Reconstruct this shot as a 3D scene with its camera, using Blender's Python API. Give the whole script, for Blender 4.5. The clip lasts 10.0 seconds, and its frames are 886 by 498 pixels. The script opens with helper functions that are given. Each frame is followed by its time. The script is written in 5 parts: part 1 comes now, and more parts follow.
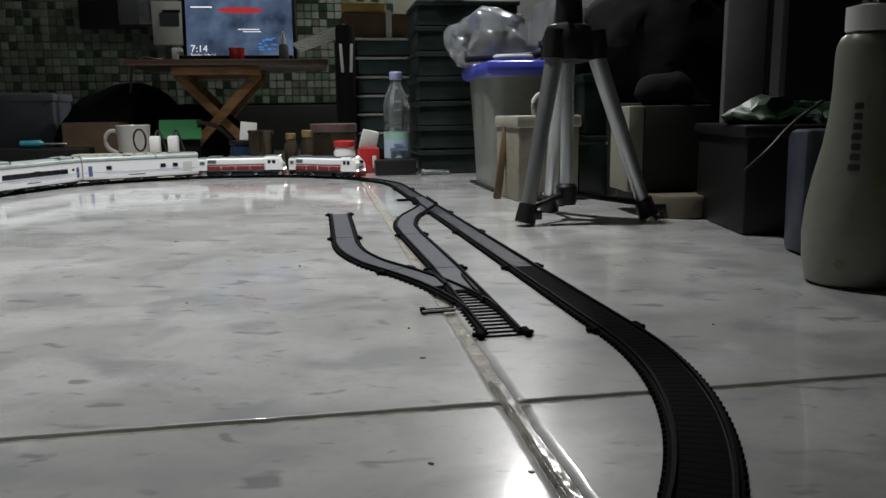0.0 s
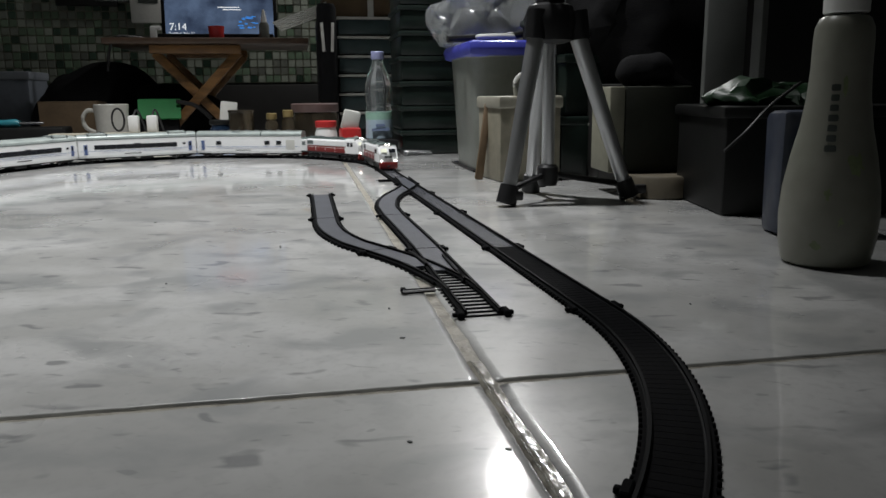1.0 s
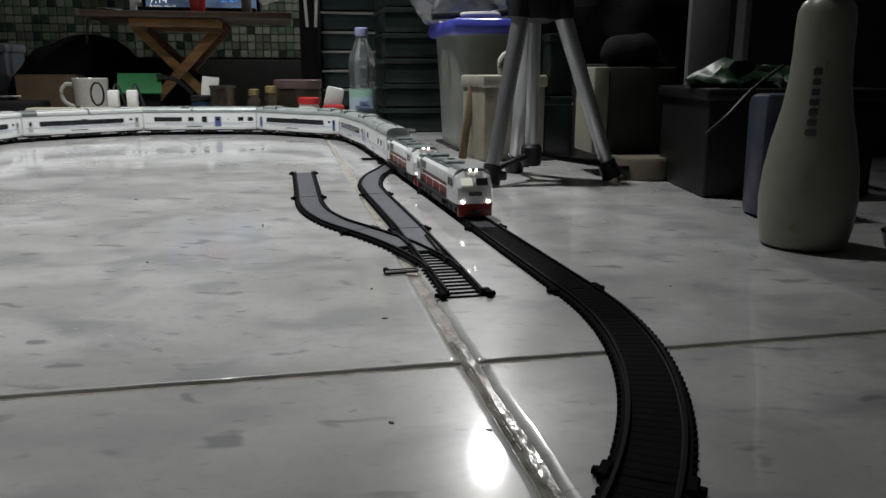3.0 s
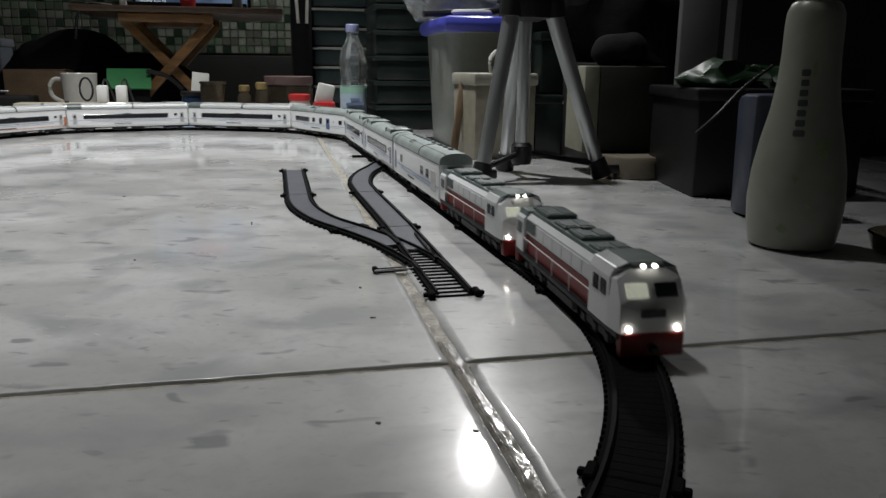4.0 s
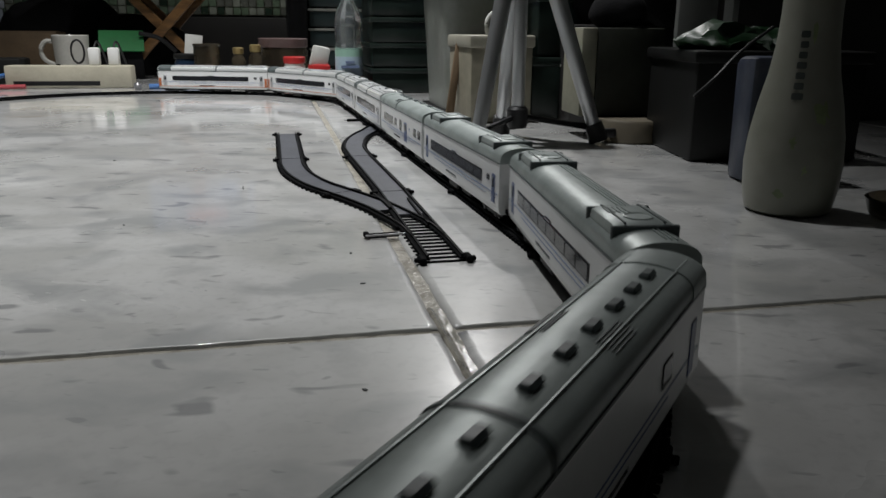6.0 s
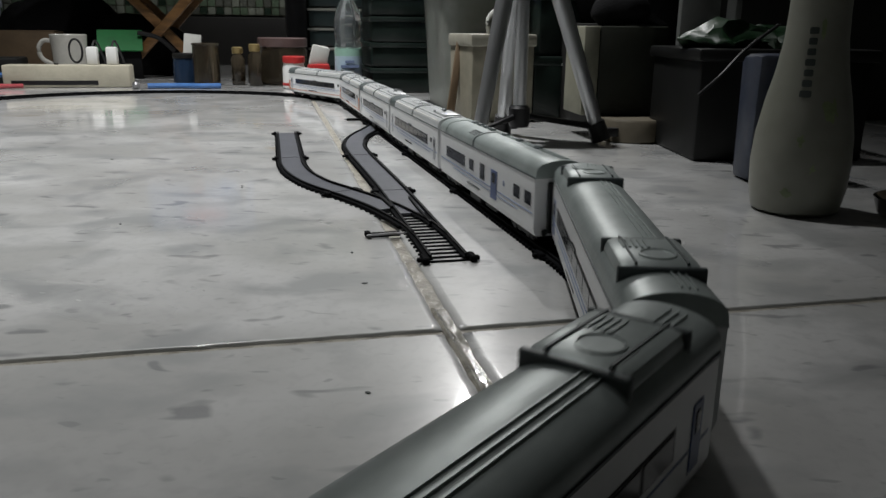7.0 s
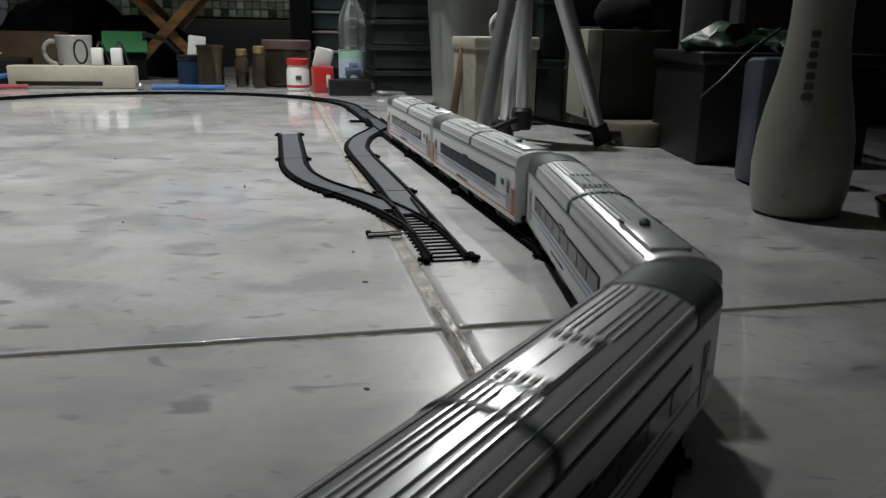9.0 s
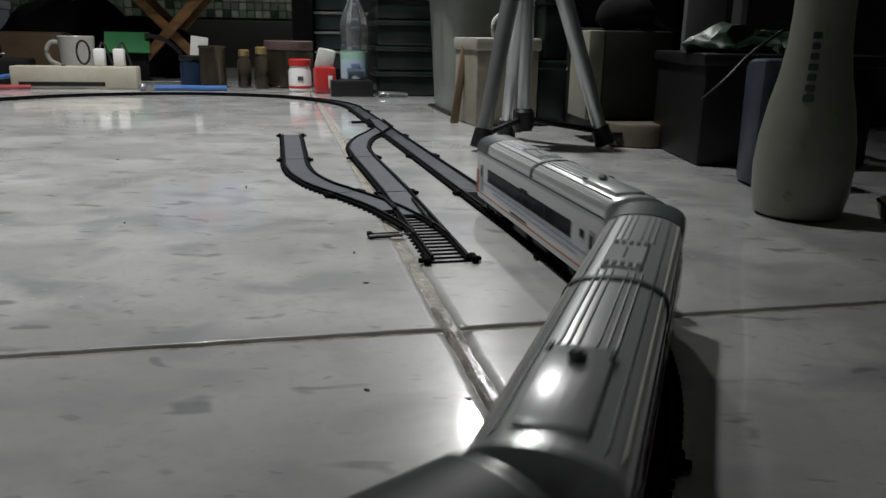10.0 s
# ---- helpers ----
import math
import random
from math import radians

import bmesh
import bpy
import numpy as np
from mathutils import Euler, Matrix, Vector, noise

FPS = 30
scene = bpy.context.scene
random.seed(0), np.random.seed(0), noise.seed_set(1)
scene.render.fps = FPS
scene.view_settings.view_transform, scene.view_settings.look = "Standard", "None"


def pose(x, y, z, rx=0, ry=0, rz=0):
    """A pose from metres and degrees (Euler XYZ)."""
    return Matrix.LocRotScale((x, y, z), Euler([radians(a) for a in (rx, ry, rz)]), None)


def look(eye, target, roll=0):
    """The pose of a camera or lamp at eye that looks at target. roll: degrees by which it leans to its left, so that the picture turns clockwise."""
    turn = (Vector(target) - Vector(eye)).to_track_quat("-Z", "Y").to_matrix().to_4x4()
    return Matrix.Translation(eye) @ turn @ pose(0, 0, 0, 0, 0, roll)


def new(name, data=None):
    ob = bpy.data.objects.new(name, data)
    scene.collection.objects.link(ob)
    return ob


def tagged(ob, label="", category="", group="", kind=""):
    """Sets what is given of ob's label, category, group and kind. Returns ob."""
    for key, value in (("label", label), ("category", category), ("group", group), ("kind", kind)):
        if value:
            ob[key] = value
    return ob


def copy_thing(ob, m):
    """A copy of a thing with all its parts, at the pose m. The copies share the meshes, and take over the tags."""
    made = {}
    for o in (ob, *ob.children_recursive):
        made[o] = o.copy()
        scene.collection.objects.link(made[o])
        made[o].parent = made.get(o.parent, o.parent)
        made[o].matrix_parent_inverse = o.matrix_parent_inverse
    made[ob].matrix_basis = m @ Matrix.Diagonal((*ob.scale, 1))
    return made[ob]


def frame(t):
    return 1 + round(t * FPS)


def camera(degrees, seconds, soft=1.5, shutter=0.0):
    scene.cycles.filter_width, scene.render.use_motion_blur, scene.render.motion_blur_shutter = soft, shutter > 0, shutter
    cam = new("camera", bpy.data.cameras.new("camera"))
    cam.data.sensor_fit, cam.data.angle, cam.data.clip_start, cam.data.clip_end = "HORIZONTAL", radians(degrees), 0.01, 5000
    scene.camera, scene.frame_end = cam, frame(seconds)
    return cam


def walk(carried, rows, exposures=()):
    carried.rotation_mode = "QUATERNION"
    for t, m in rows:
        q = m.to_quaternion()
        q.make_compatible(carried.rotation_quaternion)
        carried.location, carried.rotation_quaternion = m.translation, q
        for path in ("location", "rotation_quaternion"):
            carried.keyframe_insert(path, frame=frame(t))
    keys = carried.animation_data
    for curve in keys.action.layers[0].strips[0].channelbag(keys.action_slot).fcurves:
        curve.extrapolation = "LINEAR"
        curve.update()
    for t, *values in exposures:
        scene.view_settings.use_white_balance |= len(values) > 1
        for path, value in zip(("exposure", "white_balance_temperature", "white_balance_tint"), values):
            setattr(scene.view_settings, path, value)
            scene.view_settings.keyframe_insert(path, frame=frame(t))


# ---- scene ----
def lens_pose(x, y, z, yaw, pitch, roll):
    """The carried camera: its place, heading, tilt and lean in degrees."""
    return pose(x, y, z, 90 + pitch, 0, yaw) @ pose(0, 0, 0, 0, 0, roll)


cam = camera(59.95, 10.0, soft=1.5, shutter=0.3)
PATH = [
    (0, lens_pose(-0.0913, -0.3643, 0.1470, -8.93, -10.06, -0.81)),
    (0.5, lens_pose(-0.0921, -0.3708, 0.1473, -9.51, -10.76, -0.40)),
    (1, lens_pose(-0.0895, -0.3658, 0.1469, -10.20, -11.50, -0.61)),
    (1.5, lens_pose(-0.0919, -0.3644, 0.1472, -10.98, -12.75, 0.30)),
    (2, lens_pose(-0.0913, -0.3654, 0.1477, -11.54, -13.19, 0.49)),
    (2.5, lens_pose(-0.0899, -0.3664, 0.1482, -11.41, -13.14, 0.09)),
    (4, lens_pose(-0.0877, -0.3660, 0.1504, -12.16, -13.37, 0.46)),
    (4.5, lens_pose(-0.0811, -0.3627, 0.1493, -12.96, -15.03, 1.08)),
    (5, lens_pose(-0.0768, -0.3648, 0.1529, -12.36, -16.02, 0.51)),
    (5.5, lens_pose(-0.0801, -0.3649, 0.1518, -12.27, -16.02, 0.49)),
    (7, lens_pose(-0.0825, -0.3514, 0.1452, -12.39, -15.90, 0.58)),
    (7.5, lens_pose(-0.0822, -0.3536, 0.1459, -12.26, -15.92, 0.45)),
    (8, lens_pose(-0.0811, -0.3543, 0.1461, -12.21, -16.05, 0.33)),
    (8.5, lens_pose(-0.0800, -0.3545, 0.1455, -12.06, -16.25, 0.33)),
    (9, lens_pose(-0.0816, -0.3538, 0.1431, -12.17, -15.63, 0.90)),
    (9.5, lens_pose(-0.0813, -0.3564, 0.1445, -12.14, -15.51, 0.84)),
    (10, lens_pose(-0.0810, -0.3541, 0.1433, -12.02, -15.57, 0.95)),
]
walk(cam, PATH, [(0.0, 0.0), (5.5, 0.0), (7.0, 0.12), (8.0, 0.2), (9.0, 0.15), (9.5, 0.0), (10.0, 0.0)])

# ---------------------------------------------------------------- light
world = bpy.data.worlds.new("night_room")
world.use_nodes = True
world.node_tree.nodes["Background"].inputs[0].default_value = (0.55, 0.62, 0.66, 1)
world.node_tree.nodes["Background"].inputs[1].default_value = 0.014
scene.world = world
scene.view_settings.exposure = 0.0


def bulb(name, x, y, z, watts, radius, colour):
    """A bare bulb hanging in the room."""
    data = bpy.data.lights.new(name, "POINT")
    data.energy, data.shadow_soft_size, data.color = watts, radius, colour
    ob = new(name, data)
    ob.location = (x, y, z)
    return ob


shade = bpy.data.lights.new("pendant_lamp", "SPOT")             # a shaded lamp hung over the middle of the floor
shade.energy, shade.shadow_soft_size, shade.color = 352.0, 0.07, (0.985, 0.99, 0.995)
shade.spot_size, shade.spot_blend = radians(65.5), 1.0
pendant = new("pendant_lamp", shade)
pendant.matrix_basis = look((-0.34, 0.97, 2.32), (-0.48, 1.00, 0.0))
bulb("lamp_light_back", 0.68, 2.47, 1.42, 30.0, 0.05, (1.0, 0.985, 0.98))


# ---------------------------------------------------------------- materials
def material(name, colour, rough=0.5, metal=0.0, spots=None, scale=40.0, amount=0.25, bump=0.0, bump_scale=200.0, coat=0.0, glow=0.0,
             transmission=0.0, random_tint=0.0, stretch=(1, 1, 1), alpha=1.0, rough_var=0.0, spec=0.5):
    """A surface with variation at two scales, fine relief and its own gloss."""
    m = bpy.data.materials.new(name)
    m.use_nodes = True
    nt = m.node_tree
    n, l = nt.nodes, nt.links
    b = n["Principled BSDF"]
    b.inputs["Roughness"].default_value = rough
    b.inputs["Metallic"].default_value = metal
    b.inputs["Coat Weight"].default_value = coat
    b.inputs["Transmission Weight"].default_value = transmission
    b.inputs["Alpha"].default_value = alpha
    b.inputs["Specular IOR Level"].default_value = spec
    base = (*colour, 1)
    if spots is None:
        spots = tuple(c * 0.55 for c in colour)
    tex = n.new("ShaderNodeTexCoord")
    mp = n.new("ShaderNodeMapping")
    mp.inputs["Scale"].default_value = stretch
    l.new(tex.outputs["Object"], mp.inputs["Vector"])
    big = n.new("ShaderNodeTexNoise")
    big.inputs["Scale"].default_value = scale
    big.inputs["Detail"].default_value = 6
    fine = n.new("ShaderNodeTexNoise")
    fine.inputs["Scale"].default_value = scale * 7
    fine.inputs["Detail"].default_value = 3
    l.new(mp.outputs[0], big.inputs["Vector"])
    l.new(mp.outputs[0], fine.inputs["Vector"])
    ramp = n.new("ShaderNodeMapRange")
    ramp.inputs["From Min"].default_value, ramp.inputs["From Max"].default_value = 0.42, 0.72
    ramp.inputs["To Max"].default_value = amount * 2
    l.new(big.outputs["Fac"], ramp.inputs["Value"])
    mix = n.new("ShaderNodeMix")
    mix.data_type = "RGBA"
    mix.inputs["A"].default_value, mix.inputs["B"].default_value = base, (*spots, 1)
    l.new(ramp.outputs[0], mix.inputs["Factor"])
    mix2 = n.new("ShaderNodeMix")
    mix2.data_type, mix2.blend_type = "RGBA", "MULTIPLY"
    mix2.inputs["Factor"].default_value = amount * 0.8
    l.new(mix.outputs["Result"], mix2.inputs["A"])
    l.new(fine.outputs["Fac"], mix2.inputs["B"])
    out = mix2.outputs["Result"]
    if random_tint:
        info = n.new("ShaderNodeObjectInfo")
        val = n.new("ShaderNodeMapRange")
        val.inputs["To Min"].default_value, val.inputs["To Max"].default_value = 1 - random_tint, 1 + random_tint * 0.4
        l.new(info.outputs["Random"], val.inputs["Value"])
        hsv = n.new("ShaderNodeHueSaturation")
        l.new(val.outputs[0], hsv.inputs["Value"])
        l.new(out, hsv.inputs["Color"])
        out = hsv.outputs[0]
    l.new(out, b.inputs["Base Color"])
    if rough_var:
        rr = n.new("ShaderNodeMapRange")
        rr.inputs["To Min"].default_value, rr.inputs["To Max"].default_value = max(rough - rough_var, 0.02), rough + rough_var
        l.new(big.outputs["Fac"], rr.inputs["Value"])
        l.new(rr.outputs[0], b.inputs["Roughness"])
    if bump:
        bn = n.new("ShaderNodeTexNoise")
        bn.inputs["Scale"].default_value = bump_scale
        bn.inputs["Detail"].default_value = 4
        l.new(mp.outputs[0], bn.inputs["Vector"])
        bp = n.new("ShaderNodeBump")
        bp.inputs["Strength"].default_value = bump
        bp.inputs["Distance"].default_value = 0.002
        l.new(bn.outputs["Fac"], bp.inputs["Height"])
        l.new(bp.outputs[0], b.inputs["Normal"])
    if glow:
        b.inputs["Emission Color"].default_value = base
        b.inputs["Emission Strength"].default_value = glow
    return m


def tile_material():
    """Polished pale stone: soft clouds, grey flecks drawn out one way, a few rusty stains."""
    m = bpy.data.materials.new("polished_stone")
    m.use_nodes = True
    n, l = m.node_tree.nodes, m.node_tree.links
    b = n["Principled BSDF"]
    geo = n.new("ShaderNodeNewGeometry")
    mp = n.new("ShaderNodeMapping")
    mp.inputs["Scale"].default_value = (1.0, 1.0, 1.0)
    mp.inputs["Rotation"].default_value = (0, 0, 0.25)
    l.new(geo.outputs["Position"], mp.inputs["Vector"])

    def cloud(scale, detail, lo, hi, stretch, seed):
        s = n.new("ShaderNodeMapping")
        s.inputs["Scale"].default_value = stretch
        s.inputs["Location"].default_value = (seed, seed * 1.7, 0)
        l.new(mp.outputs[0], s.inputs["Vector"])
        t = n.new("ShaderNodeTexNoise")
        t.inputs["Scale"].default_value, t.inputs["Detail"].default_value = scale, detail
        t.inputs["Distortion"].default_value = 0.4
        l.new(s.outputs[0], t.inputs["Vector"])
        r = n.new("ShaderNodeMapRange")
        r.inputs["From Min"].default_value, r.inputs["From Max"].default_value = lo, hi
        l.new(t.outputs["Fac"], r.inputs["Value"])
        return r.outputs[0]

    def blend(a, colour, factor, strength):
        mul = n.new("ShaderNodeMath")
        mul.operation = "MULTIPLY"
        mul.inputs[1].default_value = strength
        l.new(factor, mul.inputs[0])
        x = n.new("ShaderNodeMix")
        x.data_type = "RGBA"
        if isinstance(a, tuple):
            x.inputs["A"].default_value = a
        else:
            l.new(a, x.inputs["A"])
        x.inputs["B"].default_value = colour
        l.new(mul.outputs[0], x.inputs["Factor"])
        return x.outputs["Result"]

    c = blend((0.50, 0.50, 0.485, 1), (0.66, 0.66, 0.65, 1), cloud(9, 3, 0.42, 0.62, (1, 1.1, 1), 0), 0.9)
    c = blend(c, (0.36, 0.37, 0.37, 1), cloud(15, 4, 0.50, 0.66, (1, 1.3, 1), 4.1), 0.75)
    c = blend(c, (0.22, 0.225, 0.23, 1), cloud(34, 2, 0.635, 0.70, (0.8, 1.7, 1), 9.3), 0.7)
    c = blend(c, (0.27, 0.275, 0.28, 1), cloud(75, 2, 0.67, 0.73, (0.8, 1.8, 1), 5.3), 0.55)
    c = blend(c, (0.46, 0.37, 0.25, 1), cloud(7, 2, 0.70, 0.78, (1.2, 1, 1), 2.4), 0.6)
    c = blend(c, (0.40, 0.40, 0.40, 1), cloud(160, 2, 0.5, 0.7, (1, 1, 1), 1.3), 0.25)
    l.new(c, b.inputs["Base Color"])
    rough = n.new("ShaderNodeMapRange")
    rough.inputs["To Min"].default_value, rough.inputs["To Max"].default_value = 0.22, 0.40
    l.new(cloud(6, 5, 0.3, 0.7, (1, 1, 1), 7.7), rough.inputs["Value"])
    l.new(rough.outputs[0], b.inputs["Roughness"])
    b.inputs["Coat Weight"].default_value, b.inputs["Coat Roughness"].default_value = 1.0, 0.075
    wave = n.new("ShaderNodeTexNoise")
    wave.inputs["Scale"].default_value = 26
    l.new(geo.outputs["Position"], wave.inputs["Vector"])
    bp = n.new("ShaderNodeBump")
    bp.inputs["Strength"].default_value, bp.inputs["Distance"].default_value = 0.05, 0.0004
    l.new(wave.outputs["Fac"], bp.inputs["Height"])
    l.new(bp.outputs[0], b.inputs["Normal"])
    return m


STONE = tile_material()
GROUT = material("dirty_grout", (0.47, 0.445, 0.38), 0.3, spots=(0.12, 0.10, 0.075), scale=60, amount=0.4, bump=1.0, bump_scale=190)
GLOSS_GROUT = material("glazed_grout", (0.47, 0.445, 0.38), 0.2, spots=(0.10, 0.09, 0.07), scale=75, amount=0.45, bump=0.2, bump_scale=260, coat=1.0)
BLACK = material("black_plastic", (0.012, 0.012, 0.013), 0.45, spec=0.35, scale=30, bump=0.08)
RAIL_BLACK = material("track_plastic", (0.006, 0.0062, 0.007), 0.75, spec=0.04, scale=60, amount=0.3, bump=0.15, bump_scale=400)
RAIL_TOP = material("worn_rail", (0.007, 0.0075, 0.0085), 0.55, 0.0, spec=0.06, scale=50, amount=0.3)
BED_GREY = material("grey_track_plate", (0.085, 0.09, 0.105), 0.45, scale=40, amount=0.25, bump=0.1, bump_scale=300)
WHITE_BODY = material("white_enamel", (0.78, 0.79, 0.79), 0.35, scale=45, amount=0.08, spots=(0.55, 0.56, 0.56), coat=0.2)
ROOF = material("silver_roof", (0.42, 0.47, 0.455), 0.40, 0.28, spots=(0.20, 0.235, 0.225), scale=30, amount=0.3, bump=0.12, bump_scale=150)
ROOF_DARK = material("dark_roof_fitting", (0.09, 0.11, 0.11), 0.45, scale=50, amount=0.3)
GLASS_DARK = material("tinted_window", (0.012, 0.014, 0.018), 0.12, scale=20, amount=0.2)
BLUE = material("blue_enamel", (0.07, 0.11, 0.25), 0.35, scale=60, amount=0.15)
BLUE_LINE = material("blue_line", (0.20, 0.26, 0.42), 0.4, scale=60, amount=0.2)
ORANGE = material("orange_enamel", (0.50, 0.15, 0.05), 0.4, scale=60, amount=0.15)
RED = material("red_enamel", (0.22, 0.016, 0.014), 0.38, scale=60, amount=0.2)
LOCO_ROOF = material("grey_green_roof", (0.13, 0.17, 0.16), 0.4, spots=(0.06, 0.085, 0.08), scale=60, amount=0.35)
LAMP_ON = material("lit_headlight", (1.0, 0.96, 0.86), 0.4, glow=9.0)
CAB_GLOW = material("lit_cab_window", (0.80, 0.82, 0.66), 0.3, glow=0.3, amount=0.4, scale=150)
STEEL = material("dull_steel", (0.35, 0.35, 0.36), 0.35, 0.9, scale=60, amount=0.2)
ALU = material("brushed_aluminium", (0.58, 0.59, 0.60), 0.34, 0.85, scale=25, amount=0.2, stretch=(1, 1, 0.05))
CREAM = material("cream_plastic", (0.46, 0.43, 0.34), 0.45, scale=25, amount=0.2, bump=0.05)
WHITE_PLASTIC = material("white_plastic", (0.76, 0.76, 0.74), 0.38, scale=20, amount=0.12)
BOTTLE_WHITE = material("pearl_white_plastic", (0.29, 0.29, 0.245), 0.36, spots=(0.20, 0.215, 0.165), scale=9, amount=0.3)
WOOD = material("varnished_wood", (0.30, 0.155, 0.055), 0.42, spots=(0.13, 0.065, 0.025), scale=14, amount=0.45, stretch=(1, 6, 6), bump=0.1)
WOOD_DARK = material("dark_tabletop", (0.09, 0.055, 0.035), 0.4, scale=16, amount=0.4)
CARD = material("brown_card", (0.15, 0.10, 0.055), 0.75, scale=18, amount=0.3, bump=0.1)
FABRIC = material("black_fabric", (0.008, 0.008, 0.009), 0.85, spec=0.15, scale=30, amount=0.4, bump=0.5, bump_scale=500)
GREEN = material("green_plastic", (0.01, 0.17, 0.04), 0.4, scale=20, amount=0.25)
GREEN_BAG = material("green_film", (0.004, 0.030, 0.007), 0.42, scale=14, amount=0.4, bump=0.6, bump_scale=60)
TEAL = material("teal_plastic", (0.03, 0.22, 0.27), 0.4, scale=30)
BLUE_LID = material("blue_lid_plastic", (0.06, 0.07, 0.42), 0.35, scale=20, amount=0.15)
BLUE_WIRE = material("blue_cable", (0.05, 0.16, 0.42), 0.45, scale=40)
RED_WIRE = material("red_cable", (0.40, 0.06, 0.07), 0.45, scale=40)
RED_PLASTIC = material("red_plastic", (0.50, 0.03, 0.03), 0.35, scale=30)
FROST = material("frosted_plastic", (0.23, 0.245, 0.22), 0.32, spots=(0.15, 0.16, 0.135), scale=11, amount=0.35, transmission=0.12, bump=0.05, bump_scale=40)
SMOKE = material("smoked_plastic", (0.010, 0.017, 0.014), 0.3, spots=(0.024, 0.035, 0.030), scale=16, amount=0.4, spec=0.3, bump=0.08, bump_scale=60)
CLEAR = material("clear_plastic", (0.85, 0.9, 0.92), 0.08, scale=12, amount=0.05, transmission=0.94, bump=0.15, bump_scale=60)
FILM = material("clear_plastic_film", (0.70, 0.73, 0.74), 0.2, scale=18, amount=0.3, transmission=0.82, bump=0.8, bump_scale=35)
LABEL_BLUE = material("pale_blue_label", (0.45, 0.57, 0.66), 0.4, spots=(0.58, 0.62, 0.66), scale=18, amount=0.3)
LABEL_GREEN = material("pale_green_label", (0.35, 0.58, 0.47), 0.4, scale=20, amount=0.2)
GREY_BOX = material("grey_green_card", (0.034, 0.037, 0.028), 0.6, spec=0.3, scale=14, amount=0.35, bump=0.08)
PALE_EDGE = material("pale_box_edge", (0.28, 0.275, 0.21), 0.6, scale=16, amount=0.3)
DARK_BOX = material("dark_grey_plastic", (0.010, 0.0105, 0.010), 0.5, spec=0.25, scale=12, amount=0.35)
BEIGE = material("beige_tape", (0.14, 0.12, 0.085), 0.55, scale=30, amount=0.25)
BROWN_GLASS = material("brown_glass", (0.16, 0.13, 0.09), 0.1, scale=14, amount=0.3, transmission=0.85)
PAINT = material("dim_wall_paint", (0.20, 0.21, 0.20), 0.7, spots=(0.13, 0.13, 0.125), scale=3, amount=0.4, bump=0.08)
DARK_PAINT = material("dark_wood_panel", (0.018, 0.017, 0.016), 0.55, scale=6, amount=0.4)
# white paper and pale plastic; also the painted shine on coach roof shoulders
PAPER_AND_SHINE = material("white_paper_and_shine", (0.62, 0.62, 0.58), 0.7, scale=12, amount=0.2)
INK = material("dark_print", (0.05, 0.06, 0.055), 0.5, scale=40)
ROOF_BRIGHT = material("polished_silver_roof", (0.86, 0.88, 0.88), 0.28, 0.5, spots=(0.42, 0.44, 0.44), scale=26, amount=0.3, stretch=(0.1, 1, 1), bump=0.1, bump_scale=120)
STAIN = material("green_smear", (0.30, 0.36, 0.20), 0.45, scale=60, amount=0.4)


# ---------------------------------------------------------------- mesh helpers
def thing(name, label, category, m=None, group="", kind=""):
    """The Empty at the base of a thing that has parts."""
    ob = new(name)
    ob.empty_display_size = 0.02
    ob.matrix_basis = m if m is not None else Matrix()
    return tagged(ob, label, category, group, kind)


def part(name, bm, mat, parent=None, label="", smooth=True, m=None):
    """One mesh object, under a thing or a part."""
    me = bpy.data.meshes.new(name)
    bm.normal_update()
    bm.to_mesh(me)
    bm.free()
    me.materials.append(mat)
    if smooth:
        me.shade_smooth()
        me.set_sharp_from_angle(angle=radians(35))
    ob = new(name, me)
    ob.parent = parent
    if m is not None:
        ob.matrix_basis = m
    if label:
        ob["label"] = label
    return ob


def single(name, bm, mat, label, category, m=None, group="", kind="", smooth=True):
    """A thing of one mesh."""
    return tagged(part(name, bm, mat, None, "", smooth, m), label, category, group, kind)


def box(x0, x1, y0, y1, z0, z1, bevel=0.0, bm=None, seg=2):
    """A box with rounded edges; added to bm if given."""
    out = bmesh.new()
    bmesh.ops.create_cube(out, size=1, matrix=Matrix.LocRotScale(((x0 + x1) / 2, (y0 + y1) / 2, (z0 + z1) / 2), None, (x1 - x0, y1 - y0, z1 - z0)))
    if bevel:
        bmesh.ops.bevel(out, geom=out.edges[:], offset=bevel, segments=seg, affect="EDGES", profile=0.5)
    return join(bm, out)


def join(bm, out):
    if bm is None:
        return out
    me = bpy.data.meshes.new("tmp")
    out.to_mesh(me)
    out.free()
    bm.from_mesh(me)
    bpy.data.meshes.remove(me)
    return bm


def moved(bm, m):
    bm.transform(m)
    return bm


def lathe(profile, seg=28, bm=None, squash=1.0):
    """Turned about z: rows of radius, height."""
    out = bmesh.new()
    rings = []
    for r, z in profile:
        rings.append([out.verts.new((r * math.cos(a), squash * r * math.sin(a), z)) for a in (2 * math.pi * k / seg for k in range(seg))])
    for a, b in zip(rings, rings[1:]):
        for k in range(seg):
            out.faces.new((a[k], a[(k + 1) % seg], b[(k + 1) % seg], b[k]))
    out.faces.new(list(reversed(rings[0])))
    out.faces.new(rings[-1])
    return join(bm, out)


